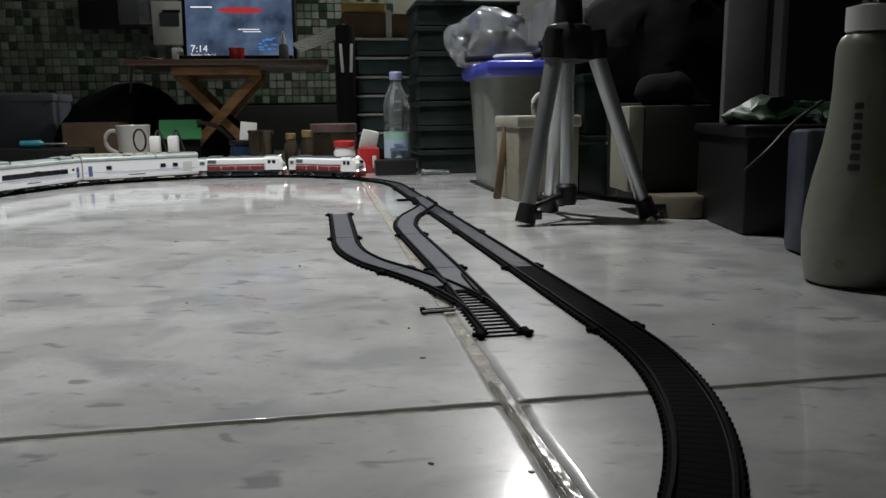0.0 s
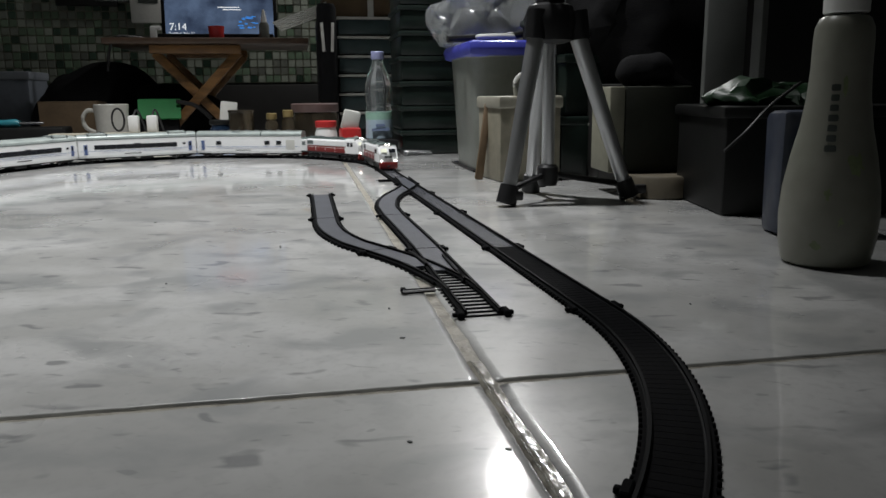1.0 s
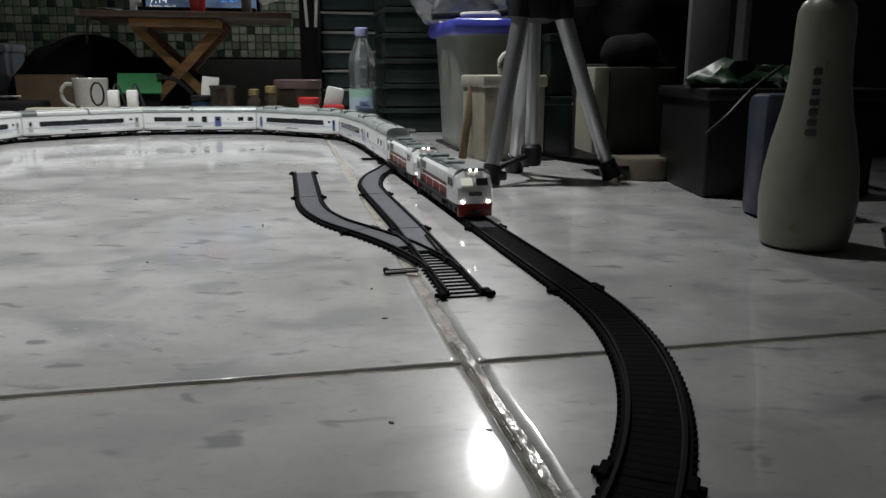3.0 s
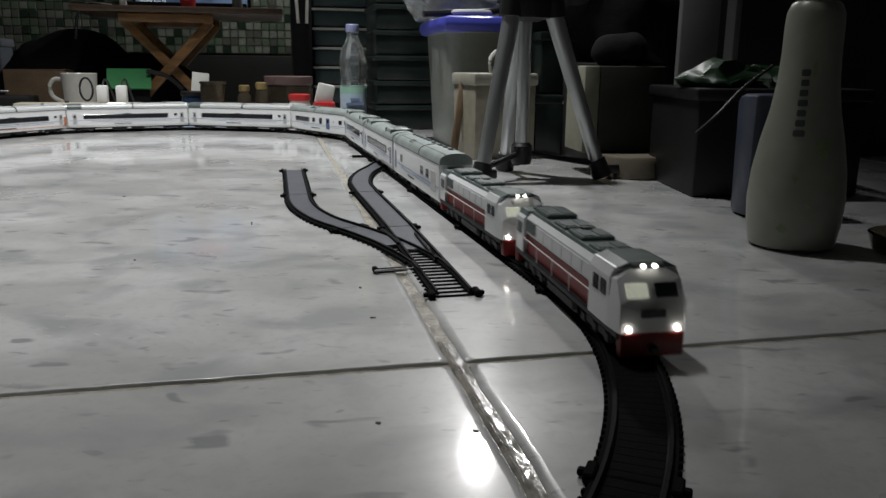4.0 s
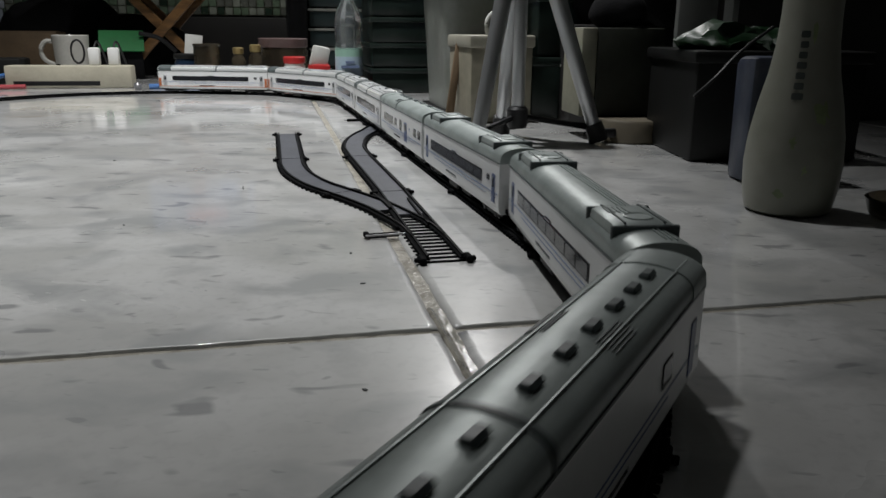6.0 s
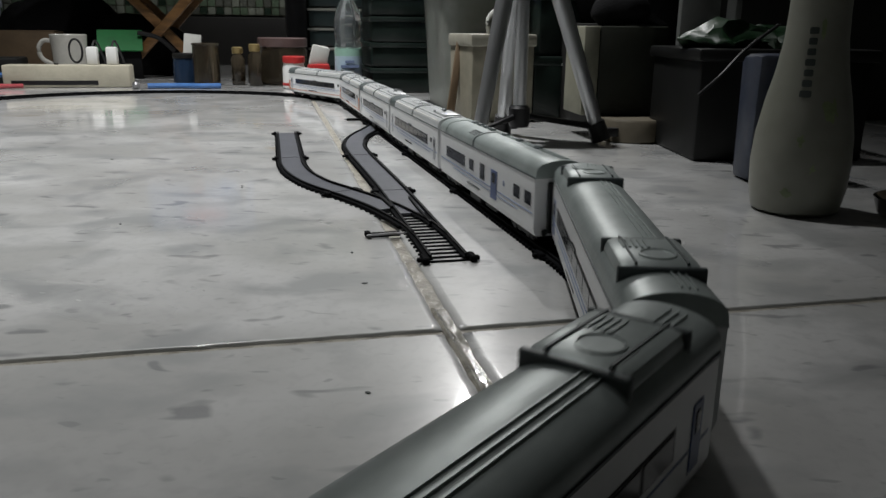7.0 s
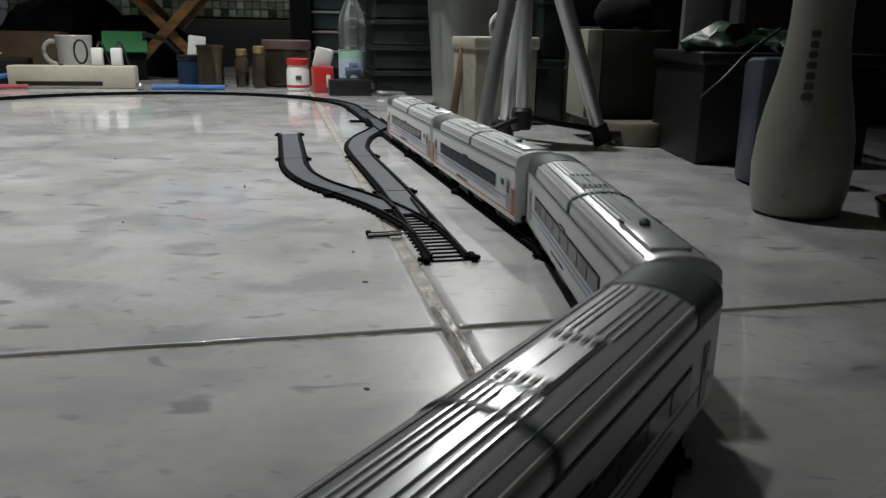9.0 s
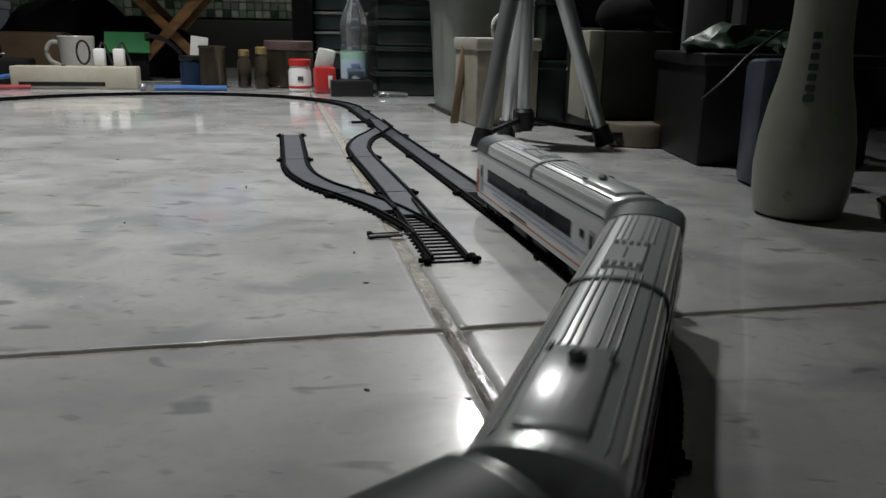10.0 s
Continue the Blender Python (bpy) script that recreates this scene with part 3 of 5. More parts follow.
def coach(kind):
    """kind: power, seat, diner, saloon or tail."""
    labels = dict(power="white model power van with few small windows", seat="white model passenger coach with a dark window band",
                  saloon="white model passenger coach with a polished silver roof", diner="white model dining coach with a blue door", tail="white model passenger coach with orange end bands")
    c = thing("passenger_coach", labels[kind], "train coach", group="coaches of the model train")
    h = 0.1185
    body = [(-0.0152, 0.0115), (0.0152, 0.0115), (W, 0.0150), (W, 0.0423), (-W, 0.0423), (-W, 0.0150)]
    part("body", prism(body, -h, h), WHITE_BODY, c, "white enamelled coach body", False)
    rf = prism(roof_profile(), -h - 0.0006, h + 0.0006)
    plated = kind in ("saloon", "tail")
    ribs = (-0.0072, -0.0048, -0.0024, 0.0024, 0.0048, 0.0072) if plated else (0.0075, 0.0050, 0.0026) if kind != "power" else (-0.0100, 0.0100)
    reaches = ((-0.087, -0.043), (-0.002, 0.0065), (0.0105, 0.066)) if plated else ((-h + 0.004, h - 0.004),)
    skin = ROOF_BRIGHT if plated else ROOF
    roof = part("roof", rf, skin, c, "silver grey ribbed roof", True)
    for y in ribs:
        z = roof_z(y)
        for reach in reaches:
            part("roof_rib", box(*reach, y - 0.00032, y + 0.00032, z - 0.0006, z + 0.0005), skin, roof, "", False)
    for u in (-1, 1):
        part("gutter", box(-h, h, u * W - 0.0004, u * W + 0.0004, 0.0417, 0.0425), ROOF_DARK, roof, "", False)
    # roof fittings
    if kind == "seat":
        for e in (-1, 1):
            a, b = sorted((e * 0.062, e * 0.098))
            unit = part("ac_unit", box(a, b, -0.0142, 0.0142, 0.0465, 0.0530, 0.0030), ROOF, roof, "raised air conditioning unit")
            part("unit_end", box(a - 0.0012, a + 0.0010, -0.0150, 0.0150, 0.0465, 0.0524, 0.0005, seg=1), ROOF_DARK, unit)
            part("unit_end", box(b - 0.0010, b + 0.0012, -0.0150, 0.0150, 0.0465, 0.0524, 0.0005, seg=1), ROOF_DARK, unit)
            for q in range(5):
                part("louvre", box(a + 0.006, a + 0.016, -0.0098 + q * 0.0022, -0.0088 + q * 0.0022, 0.0526, 0.0534), ROOF, unit, "", False)
            fan = lathe([(0.0066, 0.0525), (0.0066, 0.0534), (0.0060, 0.0535), (0.0056, 0.0531), (0.0008, 0.0531)], 24)
            part("fan_ring", moved(fan, Matrix.Translation((b - 0.012, 0.001, 0))), ROOF, unit)
            for y in (-0.0085, 0.0090):
                part("unit_seam", box(a + 0.001, b - 0.001, y - 0.0004, y + 0.0004, 0.0526, 0.0534), ROOF_DARK, unit, "", False)
            for q in range(5):
                part("louvre", box(b - 0.014, b - 0.004, 0.0100 + q * 0.0008, 0.0103 + q * 0.0008, 0.0520, 0.0531 - q * 0.0003), ROOF_DARK, unit, "", False)
    if plated:
        part("roof_band", moved(prism(roof_profile(0.0007), -0.0016, 0.0016), Matrix.Translation((0.0085, 0, 0))), ROOF_DARK, roof, "dark cross band")
        part("roof_band", moved(prism(roof_profile(0.0004), -0.0140, 0.0140), Matrix.Translation((-0.1040, 0, 0))), ROOF_DARK, roof, "dark end panel")
        hatch = part("roof_hatch", box(0.069, 0.112, -0.0085, 0.0075, 0.0480, 0.0519, 0.0007), skin, roof, "flat raised roof hatch")
        part("knob", lathe([(0.0022, 0.0520), (0.0024, 0.0535), (0.0010, 0.0545)], 12), ROOF_DARK, hatch, "", True, Matrix.Translation((0.085, -0.0005, -0.0003)))
        for y in (-0.0083, 0.0073):
            part("hinge", box(0.070, 0.0755, y - 0.0007, y + 0.0007, 0.0515, 0.0524, 0.0003, seg=1), ROOF_DARK, hatch)
        grid = part("roof_grid", box(-0.041, -0.004, -0.0072, 0.0066, 0.0485, 0.0516, 0.0005, seg=1), skin, roof, "square raised roof frame")
        for x in (-0.0385, -0.0100):
            for q in range(5):
                part("slot", box(x, x + 0.0045, -0.0062 + q * 0.0027, -0.0048 + q * 0.0027, 0.0512, 0.0519), ROOF_DARK, grid, "", False)
        part("slot", box(-0.030, -0.016, -0.0010, -0.0004, 0.0512, 0.0518), ROOF_DARK, grid, "", False)
        part("roof_seam", box(-h + 0.004, h - 0.004, -0.01175, -0.01115, roof_z(0.0114) - 0.001, roof_z(0.0114) + 0.0003), ROOF_DARK, roof, "", False)
        part("roof_seam", box(-h + 0.004, h - 0.004, 0.01115, 0.01175, roof_z(0.0114) - 0.001, roof_z(0.0114) + 0.0003), ROOF_DARK, roof, "", False)
        # light caught along the roof shoulders, put in as pale strips
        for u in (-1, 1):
            part("roof_edge", box(-h + 0.006, h - 0.006, u * 0.0146 - 0.0010, u * 0.0146 + 0.0010, 0.0457, 0.0480, 0.0005, seg=1), PAPER_AND_SHINE, roof, "roof edge shine put in as a pale strip")
    if kind in ("power", "diner"):
        xs = [-0.085, -0.068, -0.050, -0.030, -0.010, 0.012, 0.040, 0.062, 0.085] if kind == "power" else [-0.078, -0.062, -0.046, -0.030, 0.002, 0.034, 0.070]
        for x in xs:
            v = moved(box(-0.0042, 0.0042, -0.0022, 0.0022, 0, 0.0022, 0.0009, seg=1), Matrix.Translation((x, 0.0035, 0.0502)))
            part("roof_vent", v, ROOF_DARK, roof, "small dark roof vent")
        for u in (-1, 1):
            for q in range(6):
                y = u * (0.0078 + q * 0.0011)
                part("slot", box(-0.040, -0.022, y - 0.0002, y + 0.0002, roof_z(y) - 0.0008, roof_z(y) + 0.0003), ROOF_DARK, roof, "", False)
        part("roof_band", moved(prism(roof_profile(0.0004), -0.0100, 0.0100), Matrix.Translation((-0.1080, 0, 0))), ROOF, roof, "plain raised end panel")
        part("roof_band", moved(prism(roof_profile(0.0005), -0.0012, 0.0012), Matrix.Translation((0.028 if kind == "power" else -0.016, 0, 0))), ROOF_DARK, roof)
    # sides
    for u in (-1, 1):
        side_panel(c, "stripe", -h + 0.003, h - 0.003, 0.0228, 0.0235, BLUE_LINE, u, 0.0003)
        side_panel(c, "stripe", -h + 0.045, h - 0.030, 0.0205, 0.0209, BLUE_LINE, u, 0.0003)
        side_panel(c, "grille", -0.030, 0.004, 0.0165, 0.0178, GLASS_DARK, u, 0.0003)
        if kind in ("seat", "saloon", "tail"):
            side_panel(c, "window_band", -0.088, 0.078, 0.0254, 0.0334, BLACK, u, 0.0003)
            for q in range(8):
                x = -0.0865 + q * 0.0205
                side_panel(c, "window", x, x + 0.0192, 0.0260, 0.0328, GLASS_DARK, u, 0.0006)
            side_panel(c, "sign_board", -0.010, 0.004, 0.0330, 0.0345, GLASS_DARK, u, 0.0007)
            side_panel(c, "window", 0.090, 0.096, 0.0290, 0.0325, GLASS_DARK, u, 0.0005)
            for x in (-0.108, 0.102):
                d = side_panel(c, "door", x, x + 0.0075, 0.0170, 0.0345, BLUE if kind == "seat" else GREY_DOOR, u, 0.0004, "narrow end door")
                side_panel(d, "door_window", x + 0.002, x + 0.0055, 0.0265, 0.0325, GLASS_DARK, u, 0.0007)
            if kind == "tail":
                for x in (-h + 0.0005, h - 0.0060):
                    side_panel(c, "end_band", x, x + 0.0055, 0.0150, 0.0300, ORANGE, u, 0.00045, "orange end band")
                side_panel(c, "skirt_band", -h + 0.004, h - 0.004, 0.0152, 0.0163, ORANGE, u, 0.0002)
        elif kind == "power":
            for x in (-0.074, 0.036, 0.062):
                side_panel(c, "window", x, x + 0.0115, 0.0270, 0.0335, GLASS_DARK, u, 0.0005)
                side_panel(c, "window_sill", x - 0.0005, x + 0.012, 0.0262, 0.0268, ROOF_DARK, u, 0.0007)
            side_panel(c, "door", -0.108, -0.1005, 0.0170, 0.0345, BLUE, u, 0.0004, "narrow blue end door")
            side_panel(c, "shutter", 0.084, 0.104, 0.0180, 0.0350, PAPER_AND_SHINE, u, 0.0003)
        else:
            side_panel(c, "window", -0.096, -0.038, 0.0260, 0.0335, GLASS_DARK, u, 0.0005)
            for x in (-0.025, 0.080, 0.101):
                side_panel(c, "window", x, x + 0.0115, 0.0265, 0.0335, GLASS_DARK, u, 0.0005)
            side_panel(c, "window", 0.004, 0.0150, 0.0245, 0.0345, GLASS_DARK, u, 0.0005)
            d = side_panel(c, "door", 0.031, 0.0445, 0.0170, 0.0345, BLUE, u, 0.0005, "blue side door")
            side_panel(d, "door_window", 0.034, 0.0415, 0.0270, 0.0330, GLASS_DARK, u, 0.0008)
            side_panel(c, "emblem", 0.058, 0.0605, 0.0285, 0.0315, BLUE_LINE, u, 0.0004)
    # ends
    for e in (-1, 1):
        a, b = sorted((e * (h - 0.0005), e * (h + 0.0030)))
        part("gangway", box(a, b, -0.0085, 0.0085, 0.0130, 0.0400, 0.0008, seg=1), BLACK, c, "black folded gangway")
        for u in (-1, 1):
            part("buffer", moved(lathe([(0.0010, 0), (0.0010, 0.0022), (0.0020, 0.0024), (0.0019, 0.0032)], 10), pose(e * h, u * 0.0105, 0.0138, 0, 90 * e, 0)), BLACK, c)
        a, b = sorted((e * (h - 0.012), e * (h + 0.0035)))
        part("coupler", box(a, b, -0.0016, 0.0016, 0.0085, 0.0105, 0.0004, seg=1), BLACK, c)
    uf = box(-h + 0.004, h - 0.004, -0.0125, 0.0125, 0.0098, 0.0118)
    box(-0.034, -0.006, -0.0130, 0.0130, 0.0060, 0.0116, 0.0010, uf, 1)
    box(0.004, 0.030, -0.0120, 0.0120, 0.0066, 0.0116, 0.0010, uf, 1)
    part("underframe", uf, BLACK, c)
    bogie(c, -0.0880, (-0.0125, 0.0125))
    bogie(c, 0.0880, (-0.0125, 0.0125))
    return c


GREY_DOOR = material("grey_door_enamel", (0.40, 0.41, 0.42), 0.4, scale=60, amount=0.15)


def loco():
    """A hood diesel with its cab to the front."""
    c = thing("locomotive", "white and red model diesel locomotive with lit headlights", "locomotive", group="locomotives of the model train")
    fr = box(-0.090, 0.086, -0.0155, 0.0155, 0.0140, 0.0172, 0.0006, seg=1)
    box(-0.024, 0.024, -0.0140, 0.0140, 0.0062, 0.0142, 0.0020, fr, 1)
    part("underframe", fr, BLACK, c, "black frame with fuel tank")
    hood = [(-0.0128, 0.0170), (0.0128, 0.0170), (0.0128, 0.0292), (-0.0128, 0.0292)]
    part("lower_hood", prism(hood, -0.072, 0.052), RED, c, "dark red lower hood side", False)
    up = [(-0.0132, 0.0290), (0.0132, 0.0290), (0.0132, 0.0385), (0.0105, 0.0412), (-0.0105, 0.0412), (-0.0132, 0.0385)]
    part("upper_hood", prism(up, -0.073, 0.053), WHITE_BODY, c, "white upper hood side", False)
    top = part("hood_roof", prism([(-0.0106, 0.0410), (0.0106, 0.0410), (0.0098, 0.0428), (-0.0098, 0.0428)], -0.072, 0.052), LOCO_ROOF, c, "grey-green roof", False)
    for x, l, hh in ((-0.056, 0.026, 0.0028), (-0.022, 0.020, 0.0016), (0.006, 0.022, 0.0022), (0.034, 0.014, 0.0014)):
        hatch = part("roof_hatch", box(x - l / 2, x + l / 2, -0.0088, 0.0088, 0.0425, 0.0428 + hh, 0.0006, seg=1), LOCO_ROOF, top, "raised roof hatch")
        for y in (-0.0042, 0.0042):
            part("hatch_grille", box(x - l / 2 + 0.002, x + l / 2 - 0.002, y - 0.0032, y + 0.0032, 0.0427 + hh, 0.0431 + hh), ROOF_DARK, hatch, "", False)
    part("exhaust", box(-0.004, 0.000, -0.003, 0.003, 0.0428, 0.0462, 0.0005, seg=1), BLACK, top)
    for u in (-1, 1):
        for q in range(7):
            x = -0.066 + q * 0.0165
            a, b = sorted((u * 0.0130, u * 0.0135))
            part("hood_door", box(x, x + 0.0148, a, b, 0.0302, 0.0372, 0.0002, seg=1), WHITE_BODY, c, "", False)
        a, b = sorted((u * 0.0131, u * 0.0136))
        part("intake_grille", box(-0.070, -0.052, a - 0.0004 * (u < 0), b + 0.0004 * (u > 0), 0.0310, 0.0380), ROOF_DARK, c, "", False)
        rail = [(x, u * 0.0150, 0.0262) for x in (-0.072, -0.03, 0.01, 0.050)]
        bm = tube(rail, 0.00035, 6)
        for x in (-0.072, -0.042, -0.012, 0.018, 0.048):
            tube([(x, u * 0.0150, 0.0172), (x, u * 0.0150, 0.0263)], 0.00035, 6, bm)
        part("handrail", bm, WHITE_PLASTIC, c, "thin white handrail")
    # cab
    cabp = [(-0.0160, 0.0170), (0.0160, 0.0170), (0.0160, 0.0395), (0.0138, 0.0438), (0.0080, 0.0456), (-0.0080, 0.0456), (-0.0138, 0.0438), (-0.0160, 0.0395)]
    cab = part("cab", prism(cabp, 0.050, 0.0755), WHITE_BODY, c, "white driver's cab", False)
    slope = bmesh.new()
    low = [(-0.0160, 0.0170), (0.0160, 0.0170), (0.0160, 0.0300), (0.0155, 0.0395), (0.0080, 0.0440), (-0.0080, 0.0440), (-0.0155, 0.0395), (-0.0160, 0.0300)]
    tipx = [0.0875, 0.0875, 0.0868, 0.0800, 0.0775, 0.0775, 0.0800, 0.0868]
    ra = [slope.verts.new((0.0750, y, z)) for y, z in low]
    rb = [slope.verts.new((x, y * 0.93, z)) for x, (y, z) in zip(tipx, low)]
    for q in range(8):
        slope.faces.new((ra[q], ra[(q + 1) % 8], rb[(q + 1) % 8], rb[q]))
    slope.faces.new(rb)
    bmesh.ops.recalc_face_normals(slope, faces=slope.faces[:])
    nose = part("nose", slope, WHITE_BODY, c, "white sloping cab front", False)
    ang = math.degrees(math.atan2(0.0068, 0.0095))
    for u in (-1, 1):
        pm = pose(0.0838, u * 0.0066, 0.0350, 0, -ang, 0)
        part("windscreen", moved(box(-0.0004, 0.0006, -0.0050, 0.0050, -0.0034, 0.0036, 0.0004, seg=1), pm), CAB_GLOW if u < 0 else GLASS_DARK, nose, "lit windscreen" if u < 0 else "dark windscreen", False)
        a, b = sorted((u * 0.0150, u * 0.0164))
        part("cab_window", box(0.0555, 0.0625, a, b, 0.0300, 0.0370, 0.0003, seg=1), GLASS_DARK, cab, "", False)
        part("cab_window", box(0.0650, 0.0720, a, b, 0.0300, 0.0370, 0.0003, seg=1), GLASS_DARK, cab, "", False)
        hl = part("headlight", moved(lathe([(0.0001, 0.0), (0.0012, 0.0002), (0.0013, 0.0010), (0.0008, 0.0016), (0.0002, 0.0018)], 14), pose(0.0872, u * 0.0110, 0.0190, 0, 90, 0)), LAMP_ON, c, "lit headlight")
        mk = part("marker_light", moved(lathe([(0.0001, 0.0), (0.0010, 0.0002), (0.0008, 0.0012), (0.0002, 0.0014)], 12), pose(0.0790, u * 0.0026, 0.0447, 0, 60, 0)), LAMP_ON, c, "lit roof lamp")
    part("number_board", box(0.0760, 0.0790, -0.0075, 0.0075, 0.0438, 0.0458, 0.0005, seg=1), ROOF_DARK, nose)
    part("emblem", box(0.0868, 0.0880, -0.0056, 0.0056, 0.0238, 0.0274, 0.0003, seg=1), INK, nose, "dark plain emblem", False)
    part("cab_roof", prism([(-0.0140, 0.0436), (0.0140, 0.0436), (0.0082, 0.0461), (-0.0082, 0.0461)], 0.0500, 0.0765), LOCO_ROOF, cab, "grey-green cab roof", False)
    part("pilot", box(0.0830, 0.0885, -0.0145, 0.0145, 0.0062, 0.0172, 0.0012), RED, c, "red pilot plate")
    part("coupler", box(0.0880, 0.0930, -0.0018, 0.0018, 0.0090, 0.0118, 0.0005, seg=1), BLACK, c)
    rear = part("rear_body", prism([(-0.0150, 0.0170), (0.0150, 0.0170), (0.0150, 0.0380), (0.0120, 0.0412), (-0.0120, 0.0412), (-0.0150, 0.0380)], -0.0895, -0.0725), WHITE_BODY, c, "white rear hood end", False)
    part("rear_roof", prism([(-0.0136, 0.0396), (0.0136, 0.0396), (0.0118, 0.0424), (-0.0118, 0.0424)], -0.0893, -0.0722), LOCO_ROOF, rear, "grey-green rear roof", False)
    part("radiator_fan", moved(lathe([(0.0068, 0.0422), (0.0068, 0.0432), (0.0060, 0.0433), (0.0056, 0.0429), (0.0008, 0.0429)], 20), Matrix.Translation((-0.0805, 0, 0))), ROOF_DARK, rear)
    for u in (-1, 1):
        a, b = sorted((u * 0.0146, u * 0.0154))
        part("rear_grille", box(-0.086, -0.076, a, b, 0.0280, 0.0350), ROOF_DARK, rear, "", False)
    part("rear_pilot", box(-0.0925, -0.0880, -0.0145, 0.0145, 0.0070, 0.0172, 0.0012), RED, c)
    bogie(c, -0.053, (-0.016, 0.0, 0.016))
    bogie(c, 0.053, (-0.016, 0.0, 0.016))
    return c


def stretch(c, sx, sy, sz):
    """Fits a vehicle to its true length, width and height; the wheels keep their shape."""
    for ob in c.children_recursive:
        if ob.data is WHEEL:
            ob.location.x *= sx
            continue
        for v in ob.data.vertices:
            v.co.x *= sx
            v.co.y *= sy
            v.co.z = 0.0075 + (v.co.z - 0.0075) * sz
    return c


TRAIN = []                                    # thing, distance of its middle behind the train's front, half its bogie spacing
LOCO_STEP, COACH_STEP = 0.221, 0.267


def make_train():
    a = stretch(loco(), 1.13, 1.20, 1.18)
    TRAIN.append((a, LOCO_STEP / 2, 0.0430))
    TRAIN.append((copy_thing(a, Matrix()), LOCO_STEP * 1.5, 0.0430))
    made, first = {}, 2 * LOCO_STEP - 0.008 + COACH_STEP / 2
    for k, kind in enumerate(("power", "seat", "seat", "diner", "saloon", "saloon", "tail", "tail")):
        if kind in made:
            c = copy_thing(made[kind], Matrix())
        else:
            c = made[kind] = stretch(coach(kind), 1.076, 1.06, 1.29)
        TRAIN.append((c, first + k * COACH_STEP, 0.0950))


make_train()
# seconds, metres of the train's front past the near end of the straight
FRONT = [(0.0, -1.286), (1.0, -0.978), (2.5, -0.442), (3.8, 0.056), (4.1, 0.181), (4.5, 0.355), (5.0, 0.540), (5.5, 0.719), (7.0, 1.220), (7.5, 1.392), (8.0, 1.577), (8.7, 1.855), (9.3, 2.105), (10.0, 2.401)]


def front_at(t):
    """A smooth run through FRONT."""
    ts, ss = [a for a, _ in FRONT], [b for _, b in FRONT]
    k = max(0, min(len(ts) - 2, int(np.searchsorted(ts, t, side="right")) - 1))

    def slope(i):
        if i == 0:
            return (ss[1] - ss[0]) / (ts[1] - ts[0])
        if i == len(ts) - 1:
            return (ss[-1] - ss[-2]) / (ts[-1] - ts[-2])
        return (ss[i + 1] - ss[i - 1]) / (ts[i + 1] - ts[i - 1])
    h = ts[k + 1] - ts[k]
    u = (t - ts[k]) / h
    return (2 * u ** 3 - 3 * u * u + 1) * ss[k] + (u ** 3 - 2 * u * u + u) * h * slope(k) + (3 * u * u - 2 * u ** 3) * ss[k + 1] + (u ** 3 - u * u) * h * slope(k + 1)


def motions():
    """The train runs round the loop; every vehicle rides on its two bogies."""
    steps = [i * 0.2 for i in range(51)]
    for ob, back, half in TRAIN:
        rows = []
        for t in steps:
            s = front_at(t) - back
            a, b = on_line(s + half), on_line(s - half)
            p, d = (a + b) / 2, a - b
            rows.append((t, pose(p.x, p.y, 0.0, 0, 0, math.degrees(math.atan2(d.y, d.x)))))
        walk(ob, rows)

BEFORE = set(bpy.data.objects)                # the room and the railway; what follows stands round them


# ---------------------------------------------------------------- the back wall and the low table
def mosaic():
    w = thing("wall_mosaic", "small square mosaic tiles in green, white and grey on the back wall", "wall tiles", kind="structure")
    part("backing", box(-1.30, 0.30, 2.600, 2.6195, 0.17, 0.80), PALE_EDGE, w, "", False)
    tones = [material("mosaic_" + n, c, 0.3, scale=4, amount=0.45, random_tint=0.35) for n, c in
             (("white", (0.33, 0.36, 0.30)), ("pale_green", (0.20, 0.28, 0.19)), ("dark_green", (0.05, 0.09, 0.06)), ("grey", (0.22, 0.235, 0.20)))]
    pitch, meshes = 0.0275, []
    for m in tones:
        me = bpy.data.meshes.new("mosaic_tile")
        b = box(-0.0118, 0.0118, -0.003, 0.003, -0.0118, 0.0118, 0.0012, seg=1)
        b.to_mesh(me)
        b.free()
        me.materials.append(m)
        meshes.append(me)
    rnd = random.Random(5)
    rest = [bmesh.new() for _ in tones]
    for i in range(54):
        for j in range(22):
            k = rnd.choices((0, 1, 2, 3), (0.42, 0.22, 0.24, 0.12))[0]
            x, z = -1.27 + i * pitch, 0.185 + j * pitch
            if i < 23 and j < 13:
                ob = new("mosaic_tile", meshes[k])
                ob.parent, ob.location = w, (x, 2.598, z)
            else:
                box(x - 0.0118, x + 0.0118, 2.595, 2.601, z - 0.0118, z + 0.0118, bm=rest[k])
    for bm, m in zip(rest, tones):
        tagged(part("mosaic_rest", bm, m, w, smooth=False), kind="stuff")


mosaic()
single("skirting", box(-1.75, 0.30, 2.585, 2.62, 0.0, 0.165, 0.004), DARK_PAINT, "dark painted plinth below the mosaic", "baseboard", kind="structure")


